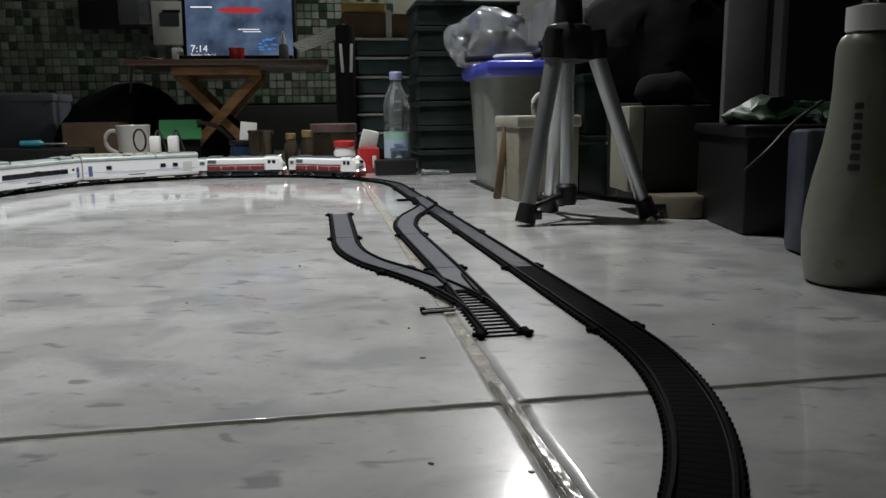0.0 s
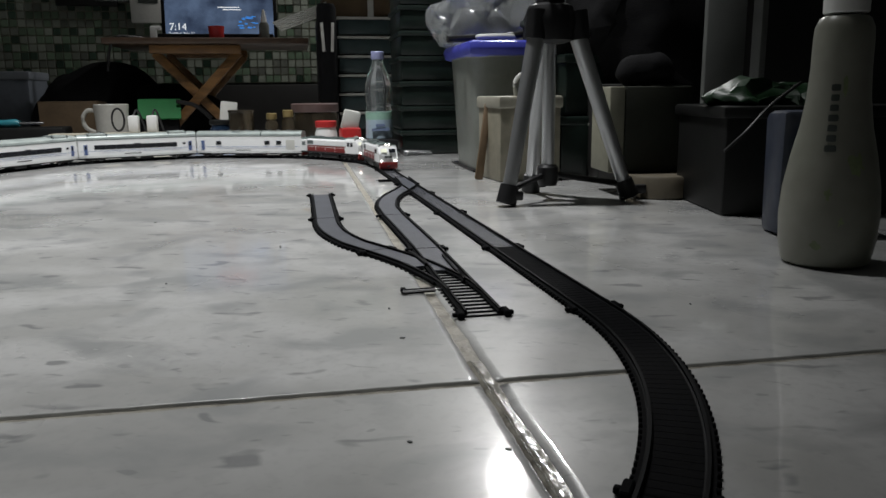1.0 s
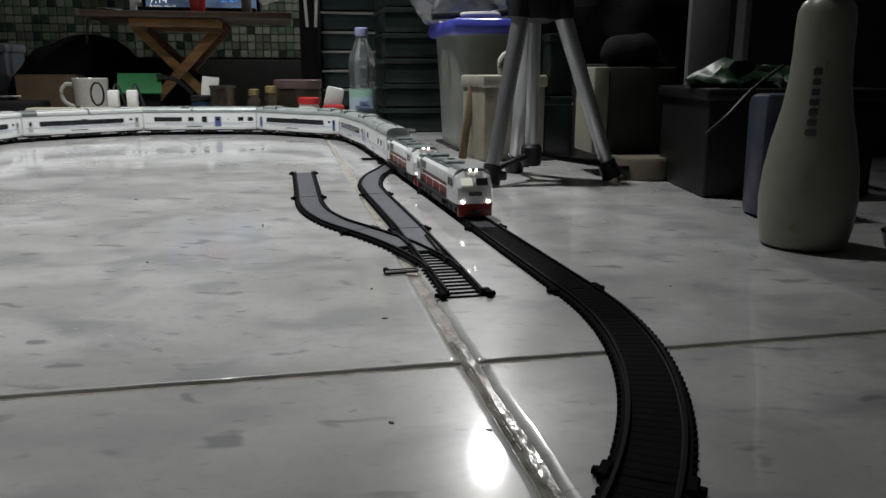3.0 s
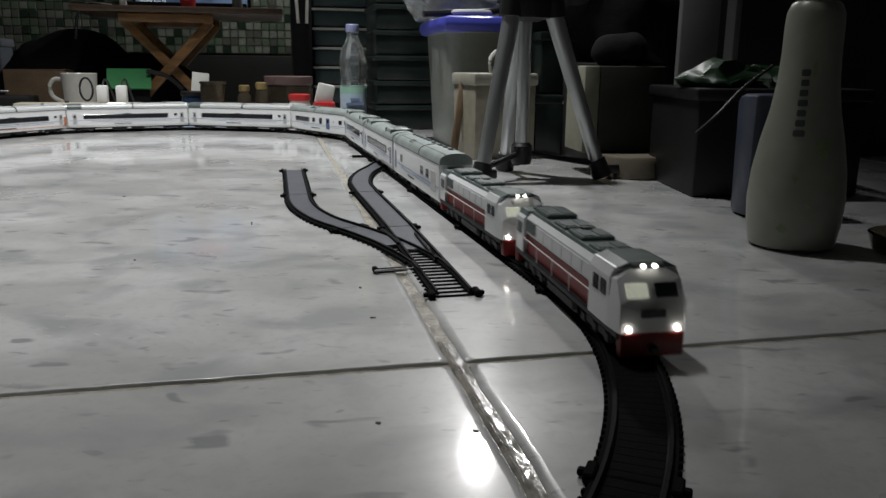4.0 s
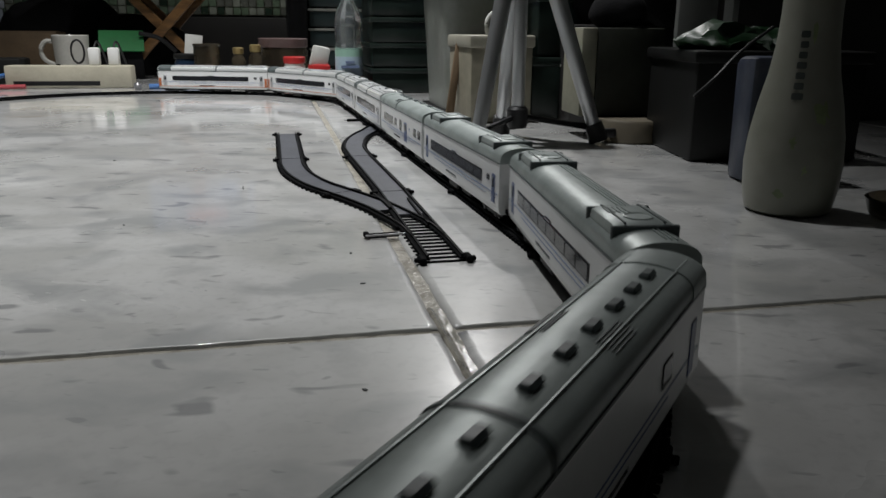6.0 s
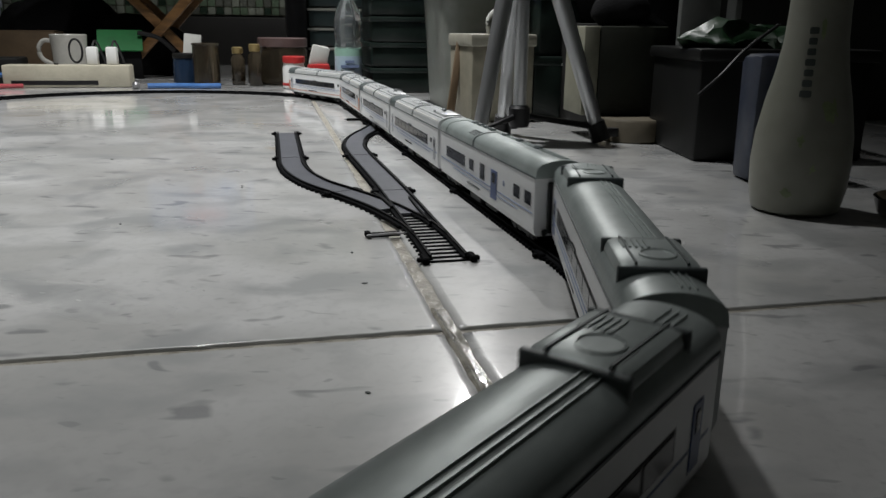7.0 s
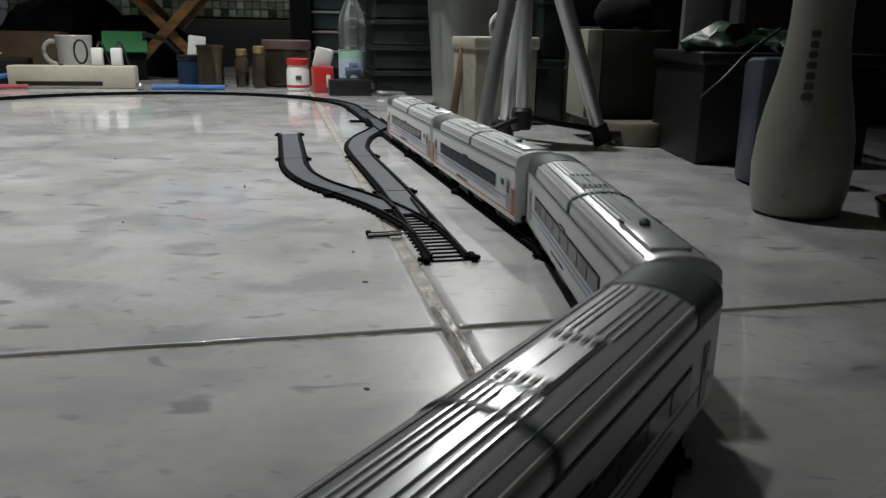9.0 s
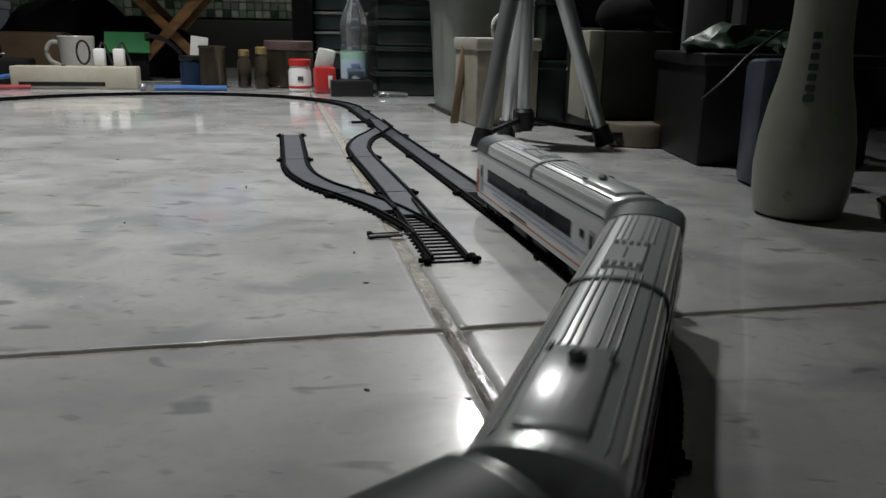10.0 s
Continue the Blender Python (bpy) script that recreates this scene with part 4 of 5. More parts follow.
def folding_table():
    t = thing("folding_table", "low wooden folding table with crossed legs", "table", pose(-0.33, 2.02, 0))
    part("tabletop", box(-0.27, 0.27, -0.17, 0.17, 0.268, 0.285, 0.004), WOOD_DARK, t, "dark worn wooden tabletop")
    part("apron", box(-0.155, 0.085, -0.150, -0.132, 0.244, 0.267, 0.003), WOOD, t, "varnished wooden rail")
    part("apron", box(-0.155, 0.085, 0.132, 0.150, 0.244, 0.267, 0.003), WOOD, t, "varnished wooden rail")
    for y in (-0.125, 0.105):
        for e, dy in ((1, 0.0), (-1, 0.020)):
            leg = moved(box(-0.0125, 0.0125, -0.008, 0.008, -0.165, 0.165, 0.003), pose(-0.035, y + dy, 0.128, 0, e * 43, 0))
            part("leg", leg, WOOD, t, "crossed varnished wooden leg")
    part("stretcher", box(-0.155, -0.135, -0.12, 0.12, 0.014, 0.030, 0.003), WOOD, t)
    part("stretcher", box(0.065, 0.085, -0.12, 0.12, 0.014, 0.030, 0.003), WOOD, t)
    return t


folding_table()


def text(name, body, size, x, y, z, mat, parent, rx=90):
    cu = bpy.data.curves.new(name, "FONT")
    cu.body, cu.size, cu.extrude = body, size, 0.0002
    cu.materials.append(mat)
    ob = new(name, cu)
    ob.parent, ob.matrix_basis = parent, pose(x, y, z, rx, 0, 0)
    return ob


def screen_material():
    """A lit lock screen: deep blue dusk, a red cloud bank above, bright blue glints below."""
    m = bpy.data.materials.new("lit_screen")
    m.use_nodes = True
    n, l = m.node_tree.nodes, m.node_tree.links
    b = n["Principled BSDF"]
    tex = n.new("ShaderNodeTexCoord")
    no = n.new("ShaderNodeTexNoise")
    no.inputs["Scale"].default_value, no.inputs["Detail"].default_value = 11, 5
    l.new(tex.outputs["Object"], no.inputs["Vector"])
    r = n.new("ShaderNodeValToRGB")
    r.color_ramp.elements[0].color, r.color_ramp.elements[0].position = (0.02, 0.03, 0.06, 1), 0.3
    r.color_ramp.elements[1].color, r.color_ramp.elements[1].position = (0.11, 0.16, 0.26, 1), 0.62
    l.new(no.outputs["Fac"], r.inputs["Fac"])
    l.new(r.outputs["Color"], b.inputs["Emission Color"])
    b.inputs["Emission Strength"].default_value = 0.75
    b.inputs["Base Color"].default_value = (0.01, 0.01, 0.012, 1)
    b.inputs["Roughness"].default_value = 0.2
    return m


def laptop():
    t = thing("laptop", "open laptop with a lit blue lock screen on the low table", "laptop", pose(-0.322, 2.06, 0.285))
    part("base", box(-0.165, 0.165, -0.11, 0.10, 0.0, 0.016, 0.003), BLACK, t, "black keyboard base")
    lid = part("screen_lid", box(-0.172, 0.172, 0, 0.008, 0.0, 0.215, 0.003), BLACK, t, "thin black screen lid", True, pose(0, 0.10, 0.012, -8, 0, 0))
    part("screen", box(-0.161, 0.161, -0.0012, 0.0, 0.012, 0.205), screen_material(), lid, "lit blue screen", False)
    glow = material("screen_red", (0.60, 0.05, 0.06), 0.4, glow=0.5, scale=30)
    cloud = bmesh.new()
    bmesh.ops.create_circle(cloud, cap_ends=True, segments=24, radius=1, matrix=Matrix.LocRotScale((0.005, -0.0016, 0.158), Euler((math.pi / 2, 0, 0)), (0.070, 0.010, 1)))
    part("red_cloud", cloud, glow, lid, "red cloud on the screen", False)
    cyan = material("screen_blue", (0.05, 0.22, 0.62), 0.4, glow=0.8, scale=200, amount=0.6)
    rnd = random.Random(3)
    for _ in range(14):
        gx, gz = 0.075 + rnd.uniform(-0.03, 0.035), 0.052 + rnd.uniform(-0.016, 0.020)
        sp = bmesh.new()
        bmesh.ops.create_circle(sp, cap_ends=True, segments=9, radius=1, matrix=Matrix.LocRotScale((gx, -0.0016, gz), Euler((math.pi / 2, 0, 0)), (rnd.uniform(0.003, 0.010), rnd.uniform(0.0015, 0.004), 1)))
        part("blue_glint", sp, cyan, lid, "", False)
    white = material("screen_white", (0.9, 0.92, 0.95), 0.4, glow=0.8)
    text("clock_text", "7:14", 0.030, -0.150, -0.0016, 0.030, white, lid)
    text("date_text", "Sunday, July 11", 0.0125, -0.150, -0.0016, 0.0165, white, lid)
    for x0, x1, z0, z1 in ((-0.005, 0.060, 0.098, 0.1005), (0.010, 0.065, 0.091, 0.0935), (-0.145, -0.080, 0.165, 0.169)):
        part("text_bar", box(x0, x1, -0.0020, -0.0012, z0, z1), white, lid, "", False)
    return t


laptop()


def table_clutter():
    c = thing("plastic_cup", "small red plastic cup on the low table", "cup", pose(-0.312, 1.93, 0.285))
    part("bowl", lathe([(0.017, 0), (0.019, 0.002), (0.022, 0.030), (0.0225, 0.036), (0.020, 0.036), (0.018, 0.010), (0.002, 0.006)], 24), RED_PLASTIC, c)
    b = thing("squeeze_bottle", "grey squeeze bottle with a pointed nozzle on the table", "bottle", pose(-0.182, 1.94, 0.285))
    part("body", lathe([(0.0125, 0), (0.014, 0.003), (0.014, 0.040), (0.011, 0.047)], 20), FROST, b)
    part("nozzle", lathe([(0.009, 0.046), (0.008, 0.056), (0.003, 0.082), (0.0018, 0.083)], 16), WHITE_PLASTIC, b)
    h = thing("adapter", "white charging adapter standing on the low table", "adapter", pose(-0.475, 1.93, 0.285))
    part("block", box(-0.012, 0.004, -0.012, 0.012, 0, 0.034, 0.003), WHITE_PLASTIC, h)
    part("arm", box(-0.012, 0.016, -0.010, 0.010, 0.025, 0.036, 0.003), WHITE_PLASTIC, h)
    single("cable", tube(smooth_line([(-0.60, 1.90, 0.20), (-0.585, 1.88, 0.26), (-0.56, 1.87, 0.288), (-0.52, 1.90, 0.289), (-0.47, 1.96, 0.289)], 0.008), 0.004, 8), BLACK, "black cable draped over the table edge", "cable")


table_clutter()


# ---------------------------------------------------------------- behind the far curve
CERAMIC = material("glazed_ceramic", (0.50, 0.49, 0.45), 0.2, spots=(0.36, 0.35, 0.31), scale=18, amount=0.25)


def mug():
    t = thing("mug", "white ceramic mug on the floor", "mug", pose(-0.572, 1.77, 0))
    part("body", lathe([(0.028, 0), (0.033, 0.003), (0.038, 0.030), (0.041, 0.085), (0.043, 0.112), (0.0415, 0.114), (0.039, 0.110), (0.036, 0.03), (0.002, 0.012)], 32), CERAMIC, t)
    part("handle", tube(smooth_line([(-0.040, 0, 0.098), (-0.058, 0, 0.098), (-0.070, 0, 0.080), (-0.064, 0, 0.055), (-0.038, 0, 0.040)], 0.005), 0.0055, 10), CERAMIC, t)
    return t


mug()


def power_strip():
    t = thing("power_strip", "cream power strip on the floor behind the track", "power strip", pose(-0.535, 1.585, 0, 0, 0, -2))
    part("body", box(-0.135, 0.135, -0.026, 0.026, 0.0, 0.050, 0.004), CREAM, t)
    part("shadow_gap", box(-0.118, 0.066, -0.0268, -0.0240, 0.006, 0.016, 0.001), BLACK, t)
    part("switch_button", box(-0.03, -0.022, -0.004, 0.004, 0.0495, 0.0530, 0.001), DARK_BOX, t)
    return t


power_strip()
for x in (-0.482, -0.440):
    p = thing("plug", "white mains plug in the power strip", "plug", pose(x, 1.585, 0.0495), group="plugs in the strip")
    part("body", box(-0.012, 0.012, -0.011, 0.011, 0.0, 0.040, 0.004), WHITE_PLASTIC, p)
    part("cord", tube(smooth_line([(0, 0.004, 0.038), (0.002, 0.02, 0.052), (0.004, 0.05, 0.045), (0.01, 0.09, 0.0)], 0.01), 0.0025, 8), BLACK, p)
single("cable", tube(smooth_line([(-0.520 + 0.014 * math.cos(a), 1.60, 0.080 + 0.026 * math.sin(a)) for a in [k * 0.45 for k in range(15)]], 0.004), 0.0024, 8), BLACK, "black cable loop standing on the power strip", "cable")
single("cable", tube(smooth_line([(-1.05, 1.62, 0.030), (-0.90, 1.60, 0.028), (-0.80, 1.56, 0.012), (-0.72, 1.58, 0.020), (-0.66, 1.585, 0.030)], 0.01), 0.005, 8), BLUE_WIRE, "blue cable lying on the floor", "cable")
single("cable", tube(smooth_line([(-1.0, 1.53, 0.006), (-0.85, 1.535, 0.007), (-0.74, 1.525, 0.006), (-0.62, 1.53, 0.006)], 0.01), 0.005, 8), RED_WIRE, "red cable lying on the floor", "cable")
single("cable", tube(smooth_line([(-0.36, 1.525, 0.006), (-0.30, 1.53, 0.006), (-0.24, 1.515, 0.006), (-0.20, 1.52, 0.006)], 0.01), 0.006, 8), BLUE_WIRE, "short bright blue cable on the floor", "cable")
single("connector", lathe([(0.004, 0), (0.008, 0.002), (0.009, 0.010), (0.006, 0.015), (0.001, 0.016)], 16), STEEL, "small shiny metal connector on the floor", "connector", pose(-0.385, 1.525, 0))
single("connector", lathe([(0.004, 0), (0.008, 0.002), (0.009, 0.010), (0.006, 0.015), (0.001, 0.016)], 16), STEEL, "small shiny metal connector on the floor", "connector", pose(-0.745, 1.50, 0))
g = thing("dustpan", "bright green plastic dustpan leaning behind the mug", "dustpan", pose(-0.463, 1.86, 0, 0, 0, 8))
pan = prism([(-0.030, 0.074), (-0.026, 0.071), (0.032, 0.121), (0.028, 0.125)], -0.060, 0.050)
for x in (-0.060, 0.047):
    prism([(-0.030, 0.074), (-0.012, 0.074), (0.034, 0.106), (0.032, 0.124)], x, x + 0.003, pan)
part("pan", rumple(pan, 0.003, 25), GREEN, g, "bright green slanting pan", False)
part("brush_head", rumple(box(-0.055, 0.045, -0.018, 0.028, 0.0, 0.072, 0.006), 0.003, 60), FABRIC, g, "black bristles beneath the pan")
part("handle", tube(smooth_line([(0.04, 0.0, 0.118), (0.09, 0.01, 0.105), (0.13, 0.01, 0.07)], 0.01), 0.006, 8), BLACK, g)
bx = thing("cardboard_box", "brown cardboard box behind the mug", "box", pose(-0.715, 1.93, 0))
part("carton", box(-0.066, 0.085, -0.05, 0.05, 0.0, 0.118, 0.002), CARD, bx)
part("flap", box(-0.066, 0.085, -0.050, -0.003, 0.1175, 0.1205, 0.001), CARD, bx)
single("backpack", lump(0.20, 0.13, 0.215, 0.035, 9, 2.0), FABRIC, "black fabric bag slumped on the floor", "bag", pose(-0.67, 2.10, 0))
single("backpack", lump(0.15, 0.10, 0.155, 0.03, 11, 6.0), FABRIC, "black fabric bag slumped on the floor", "bag", pose(-0.47, 2.06, 0))
cr = thing("storage_crate", "grey blue plastic crate by the wall", "crate", pose(-0.985, 2.22, 0))
part("body", box(-0.13, 0.11, -0.09, 0.09, 0.0, 0.185, 0.008), material("grey_blue_plastic", (0.16, 0.18, 0.21), 0.45, scale=10, amount=0.3), cr)
part("lid", box(-0.135, 0.115, -0.095, 0.095, 0.18, 0.205, 0.006), material("grey_blue_lid", (0.22, 0.24, 0.27), 0.45, scale=10, amount=0.3), cr)
sd = thing("screwdriver", "teal handled screwdriver on a dark case", "screwdriver", pose(-0.79, 1.72, 0.062, 0, 0, -6))
part("handle", moved(lathe([(0.006, 0), (0.010, 0.004), (0.009, 0.02), (0.011, 0.05), (0.007, 0.058)], 12), pose(-0.045, 0, 0.008, 0, 90, 0)), TEAL, sd)
part("blade", moved(lathe([(0.003, 0), (0.003, 0.055), (0.0015, 0.058)], 10), pose(0.012, 0, 0.008, 0, 90, 0)), STEEL, sd)
single("tool_case", box(-0.13, 0.13, -0.045, 0.045, 0.0, 0.060, 0.006), DARK_BOX, "dark plastic tool case on the floor", "case", pose(-0.80, 1.73, 0))


def jar(name, label, x, y, r, h, body, lid, lid_label, neck=0.85, lid_h=0.018):
    t = thing(name, label, "jar", pose(x, y, 0))
    part("body", lathe([(r * 0.88, 0), (r, 0.004), (r, h - 0.014), (r * neck, h - 0.003), (r * neck, h)], 28), body, t)
    part("lid", lathe([(r * neck + 0.001, h - 0.002), (r * neck + 0.003, h), (r * neck + 0.003, h + lid_h - 0.002), (r * neck, h + lid_h)], 28), lid, t, lid_label)
    return t


jw = jar("medicine_jar", "white plastic jar with a red screw lid", -0.033, 1.505, 0.026, 0.060, WHITE_PLASTIC, RED_PLASTIC, "red screw lid", 0.86, 0.014)
part("label_band", lathe([(0.0262, 0.008), (0.0265, 0.009), (0.0265, 0.013), (0.0262, 0.014)], 28), RED_PLASTIC, jw)
part("label_mark", box(-0.006, 0.007, -0.0272, -0.0255, 0.026, 0.036, 0.0005, seg=1), INK, jw)
pk = thing("snack_pack", "red and white folded snack packet on the floor", "packet", pose(0.024, 1.46, 0, 0, 0, 6))
part("pack", rumple(box(-0.026, 0.022, -0.02, 0.02, 0.0, 0.060, 0.006), 0.003, 40), RED_PLASTIC, pk)
part("flap", moved(rumple(box(-0.022, 0.018, -0.012, 0.010, 0.0, 0.045, 0.004), 0.003, 50, 3), pose(-0.004, 0.004, 0.054, 0, 14, 0)), PAPER_AND_SHINE, pk, "crumpled white paper flap")
part("emblem", box(0.002, 0.012, -0.0235, -0.0200, 0.012, 0.040, 0.002), PAPER_AND_SHINE, pk)
jar("glass_jar", "large brown glass jar with a dull pink lid", -0.055, 1.65, 0.060, 0.092, BROWN_GLASS, material("dull_pink_lid", (0.13, 0.085, 0.08), 0.45, scale=20), "dull pink lid", 0.95, 0.020)
jar("glass_jar", "small brown glass bottle with a gold cap", -0.122, 1.60, 0.017, 0.082, BROWN_GLASS, material("gold_cap", (0.45, 0.34, 0.15), 0.35, 0.6), "gold cap", 0.6, 0.016)
jar("glass_jar", "small brown glass bottle with a gold cap", -0.163, 1.63, 0.017, 0.076, BROWN_GLASS, bpy.data.materials["gold_cap"], "gold cap", 0.6, 0.014)
jar("drinking_glass", "dark drinking glass on the floor", -0.236, 1.62, 0.031, 0.095, BROWN_GLASS, BROWN_GLASS, "rim", 0.97, 0.004)
jar("ink_jar", "dark blue jar beneath the table", -0.290, 1.66, 0.028, 0.064, material("dark_blue_glass", (0.015, 0.03, 0.06), 0.2, scale=20), DARK_BOX, "dark lid", 0.9, 0.01)
single("paper_scrap", moved(rumple(box(-0.02, 0.02, -0.004, 0.004, 0, 0.115, 0.002), 0.004, 40), pose(0, 0, 0.003, -8, 6, 0)), PAPER_AND_SHINE, "crumpled white paper leaning under the table", "paper", pose(-0.285, 1.72, 0.0))


def water_bottle():
    t = thing("water_bottle", "clear plastic water bottle with a pale blue label", "water bottle", pose(0.086, 1.425, 0))
    prof = [(0.022, 0.0), (0.029, 0.004), (0.030, 0.012), (0.0285, 0.020), (0.030, 0.030), (0.030, 0.100), (0.0275, 0.112), (0.030, 0.122), (0.0305, 0.150), (0.027, 0.172), (0.016, 0.196), (0.0125, 0.206), (0.0125, 0.214)]
    part("shell", lathe(prof, 32), CLEAR, t, "clear dented plastic shell")
    part("label", lathe([(0.0303, 0.036), (0.0306, 0.036), (0.0306, 0.078), (0.0303, 0.078)], 32), LABEL_BLUE, t, "pale blue printed label")
    part("label_top", lathe([(0.0303, 0.078), (0.0306, 0.078), (0.0306, 0.094), (0.0303, 0.094)], 32), LABEL_GREEN, t, "pale green label edge")
    for z, w in ((0.066, 0.010), (0.056, 0.020)):
        part("label_mark", box(-w, w, -0.0330, -0.0270, z - 0.0028, z + 0.0028), BLUE_LINE, t, "", False)
    part("cap", lathe([(0.0145, 0.212), (0.0150, 0.213), (0.0150, 0.228), (0.0135, 0.230)], 24), material("pale_blue_cap", (0.35, 0.38, 0.62), 0.4, scale=30), t, "pale blue screw cap")
    return t


water_bottle()
pb = thing("charger_block", "black charger block on the floor before the bottle", "charger", pose(0.077, 1.375, 0))
part("case", box(-0.048, 0.044, -0.02, 0.016, 0.0, 0.035, 0.004), BLACK, pb)
part("cord", tube(smooth_line([(0.044, 0, 0.012), (0.07, 0.0, 0.006), (0.09, 0.02, 0.004), (0.10, 0.06, 0.004)], 0.01), 0.003, 8), BLACK, pb)
single("plastic_scrap", rumple(box(-0.035, 0.035, -0.015, 0.015, 0.0, 0.010, 0.003), 0.006, 40), FILM, "crumpled clear plastic scrap on the floor", "plastic scrap", pose(0.165, 1.355, 0))

um = thing("umbrella_case", "tall black tube case with pale straps", "tube case", pose(-0.012, 1.80, 0))
part("tube", lathe([(0.024, 0), (0.026, 0.005), (0.026, 0.36), (0.022, 0.37)], 20), FABRIC, um)
for x in (-0.010, 0.012):
    part("strap", moved(box(-0.004, 0.004, -0.0015, 0.0015, 0, 0.075, 0.001), pose(x, -0.0265, 0.245, 0, 3 if x > 0 else -3, 0)), PAPER_AND_SHINE, um)


DRAWER = material("dull_teal_plastic", (0.055, 0.085, 0.088), 0.4, spots=(0.03, 0.05, 0.05), scale=18, amount=0.3)


def drawer_unit():
    t = thing("drawer_unit", "small dark plastic drawer unit with pale drawer edges", "drawer unit", pose(0.100, 1.90, 0))
    part("frame", box(-0.085, 0.085, -0.03, 0.13, 0.0, 0.335, 0.005), SMOKE, t)
    for k in range(6):
        z = 0.035 + k * 0.052
        d = part("drawer", box(-0.078, 0.078, -0.045, -0.028, z, z + 0.040, 0.003), DRAWER, t, "dull teal plastic drawer front")
        part("drawer_edge", box(-0.082, 0.082, -0.050, -0.030, z + 0.041, z + 0.0475, 0.002), PAPER_AND_SHINE, d, "pale drawer edge")
    return t


drawer_unit()
pc = thing("parcel", "brown wrapped parcel with a white strap on the drawer unit", "parcel", pose(0.085, 1.92, 0.336))
part("wrapping", rumple(box(-0.105, 0.100, -0.06, 0.07, 0.0, 0.075, 0.012), 0.006, 25), CARD, pc)
part("strap", box(0.020, 0.036, -0.068, 0.075, -0.022, 0.081, 0.002), PAPER_AND_SHINE, pc, "white strap")
part("top_pack", rumple(box(-0.10, 0.02, -0.05, 0.05, 0.076, 0.105, 0.006), 0.004, 30), material("yellow_pack", (0.45, 0.33, 0.08), 0.45, scale=20), pc, "yellow printed packet")
sp = thing("straw_bundle", "bundle of pale plastic sticks beside the parcel", "sticks", pose(-0.06, 1.86, 0.30))
for k in range(6):
    part("stick", tube([(-0.075 - 0.004 * k, 0, 0.005 + 0.004 * k), (0.055, 0.01, 0.052 + 0.006 * k)], 0.0028, 6), PAPER_AND_SHINE, sp)
part("holder", box(0.02, 0.06, -0.02, 0.03, -0.30, 0.030, 0.004), BLACK, sp)


# ---------------------------------------------------------------- along the right-hand side
def bin_stack():
    for k in range(7):
        t = thing("storage_bin", "dark smoked plastic storage bin in a stack", "storage bin", pose(0.245, 1.44 + 0.004 * (k % 2), k * 0.054), group="stacked storage bins")
        part("body", box(-0.115, 0.11, -0.085, 0.10, 0.0, 0.046, 0.007), SMOKE, t)
        part("rim", box(-0.119, 0.114, -0.089, 0.104, 0.043, 0.0535, 0.003), SMOKE, t, "raised rim")


bin_stack()


def big_tub():
    t = thing("storage_tub", "tall frosted plastic tub with a blue lid", "storage tub", pose(0.305, 1.06, 0))
    out = bmesh.new()
    rings = []
    for z, gx, gy in ((0.0, 0.098, 0.095), (0.004, 0.102, 0.100), (0.10, 0.108, 0.105), (0.198, 0.115, 0.112), (0.200, 0.117, 0.114)):
        ring = []
        for k in range(32):
            a = 2 * math.pi * k / 32
            ca, sa = math.cos(a), math.sin(a)
            ring.append(out.verts.new((math.copysign(abs(ca) ** 0.35, ca) * gx * 0.86 - 0.006, math.copysign(abs(sa) ** 0.35, sa) * gy, z)))
        rings.append(ring)
    for a, b in zip(rings, rings[1:]):
        for k in range(32):
            out.faces.new((a[k], a[(k + 1) % 32], b[(k + 1) % 32], b[k]))
    out.faces.new(list(reversed(rings[0])))
    out.faces.new(rings[-1])
    part("tub", out, FROST, t, "frosted scratched plastic tub")
    part("lid", box(-0.113, 0.097, -0.120, 0.120, 0.199, 0.226, 0.011), BLUE_LID, t, "deep blue snap lid")
    part("foot", box(-0.10, 0.10, -0.10, 0.10, 0.0, 0.004), BLACK, t)
    return t


big_tub()
kn = thing("bag_handles", "coiled black and white cord on the blue lid", "cord", pose(0.262, 1.02, 0.226))
part("loop", tube(smooth_line([(0.035 * math.cos(a), 0.02 * math.sin(a), 0.010) for a in [k * 0.42 for k in range(16)]], 0.004), 0.0045, 8), PAPER_AND_SHINE, kn)
part("cord", tube(smooth_line([(-0.09, 0.0, 0.006), (-0.03, 0.01, 0.010), (0.03, -0.01, 0.012), (0.07, 0.02, 0.02), (0.10, 0.0, 0.018)], 0.006), 0.006, 8), BLACK, kn)
single("plastic_bag", rumple(lump(0.085, 0.07, 0.10, 0.026, 22, 4.0), 0.006, 70, 2), FILM, "crumpled clear plastic bag on the tub", "plastic bag", pose(0.245, 1.12, 0.227))
single("plastic_box", rumple(box(-0.05, 0.06, -0.05, 0.05, 0.0, 0.080, 0.006), 0.006, 24), FILM, "clear plastic tray balanced on the tub", "plastic tray", pose(0.350, 1.03, 0.245, 0, 12, 10))
single("plastic_bag", rumple(lump(0.06, 0.06, 0.09, 0.020, 25, 9.0), 0.005, 60, 5), FILM, "crumpled clear plastic bag hanging by the tub", "plastic bag", pose(0.185, 1.40, 0.378))

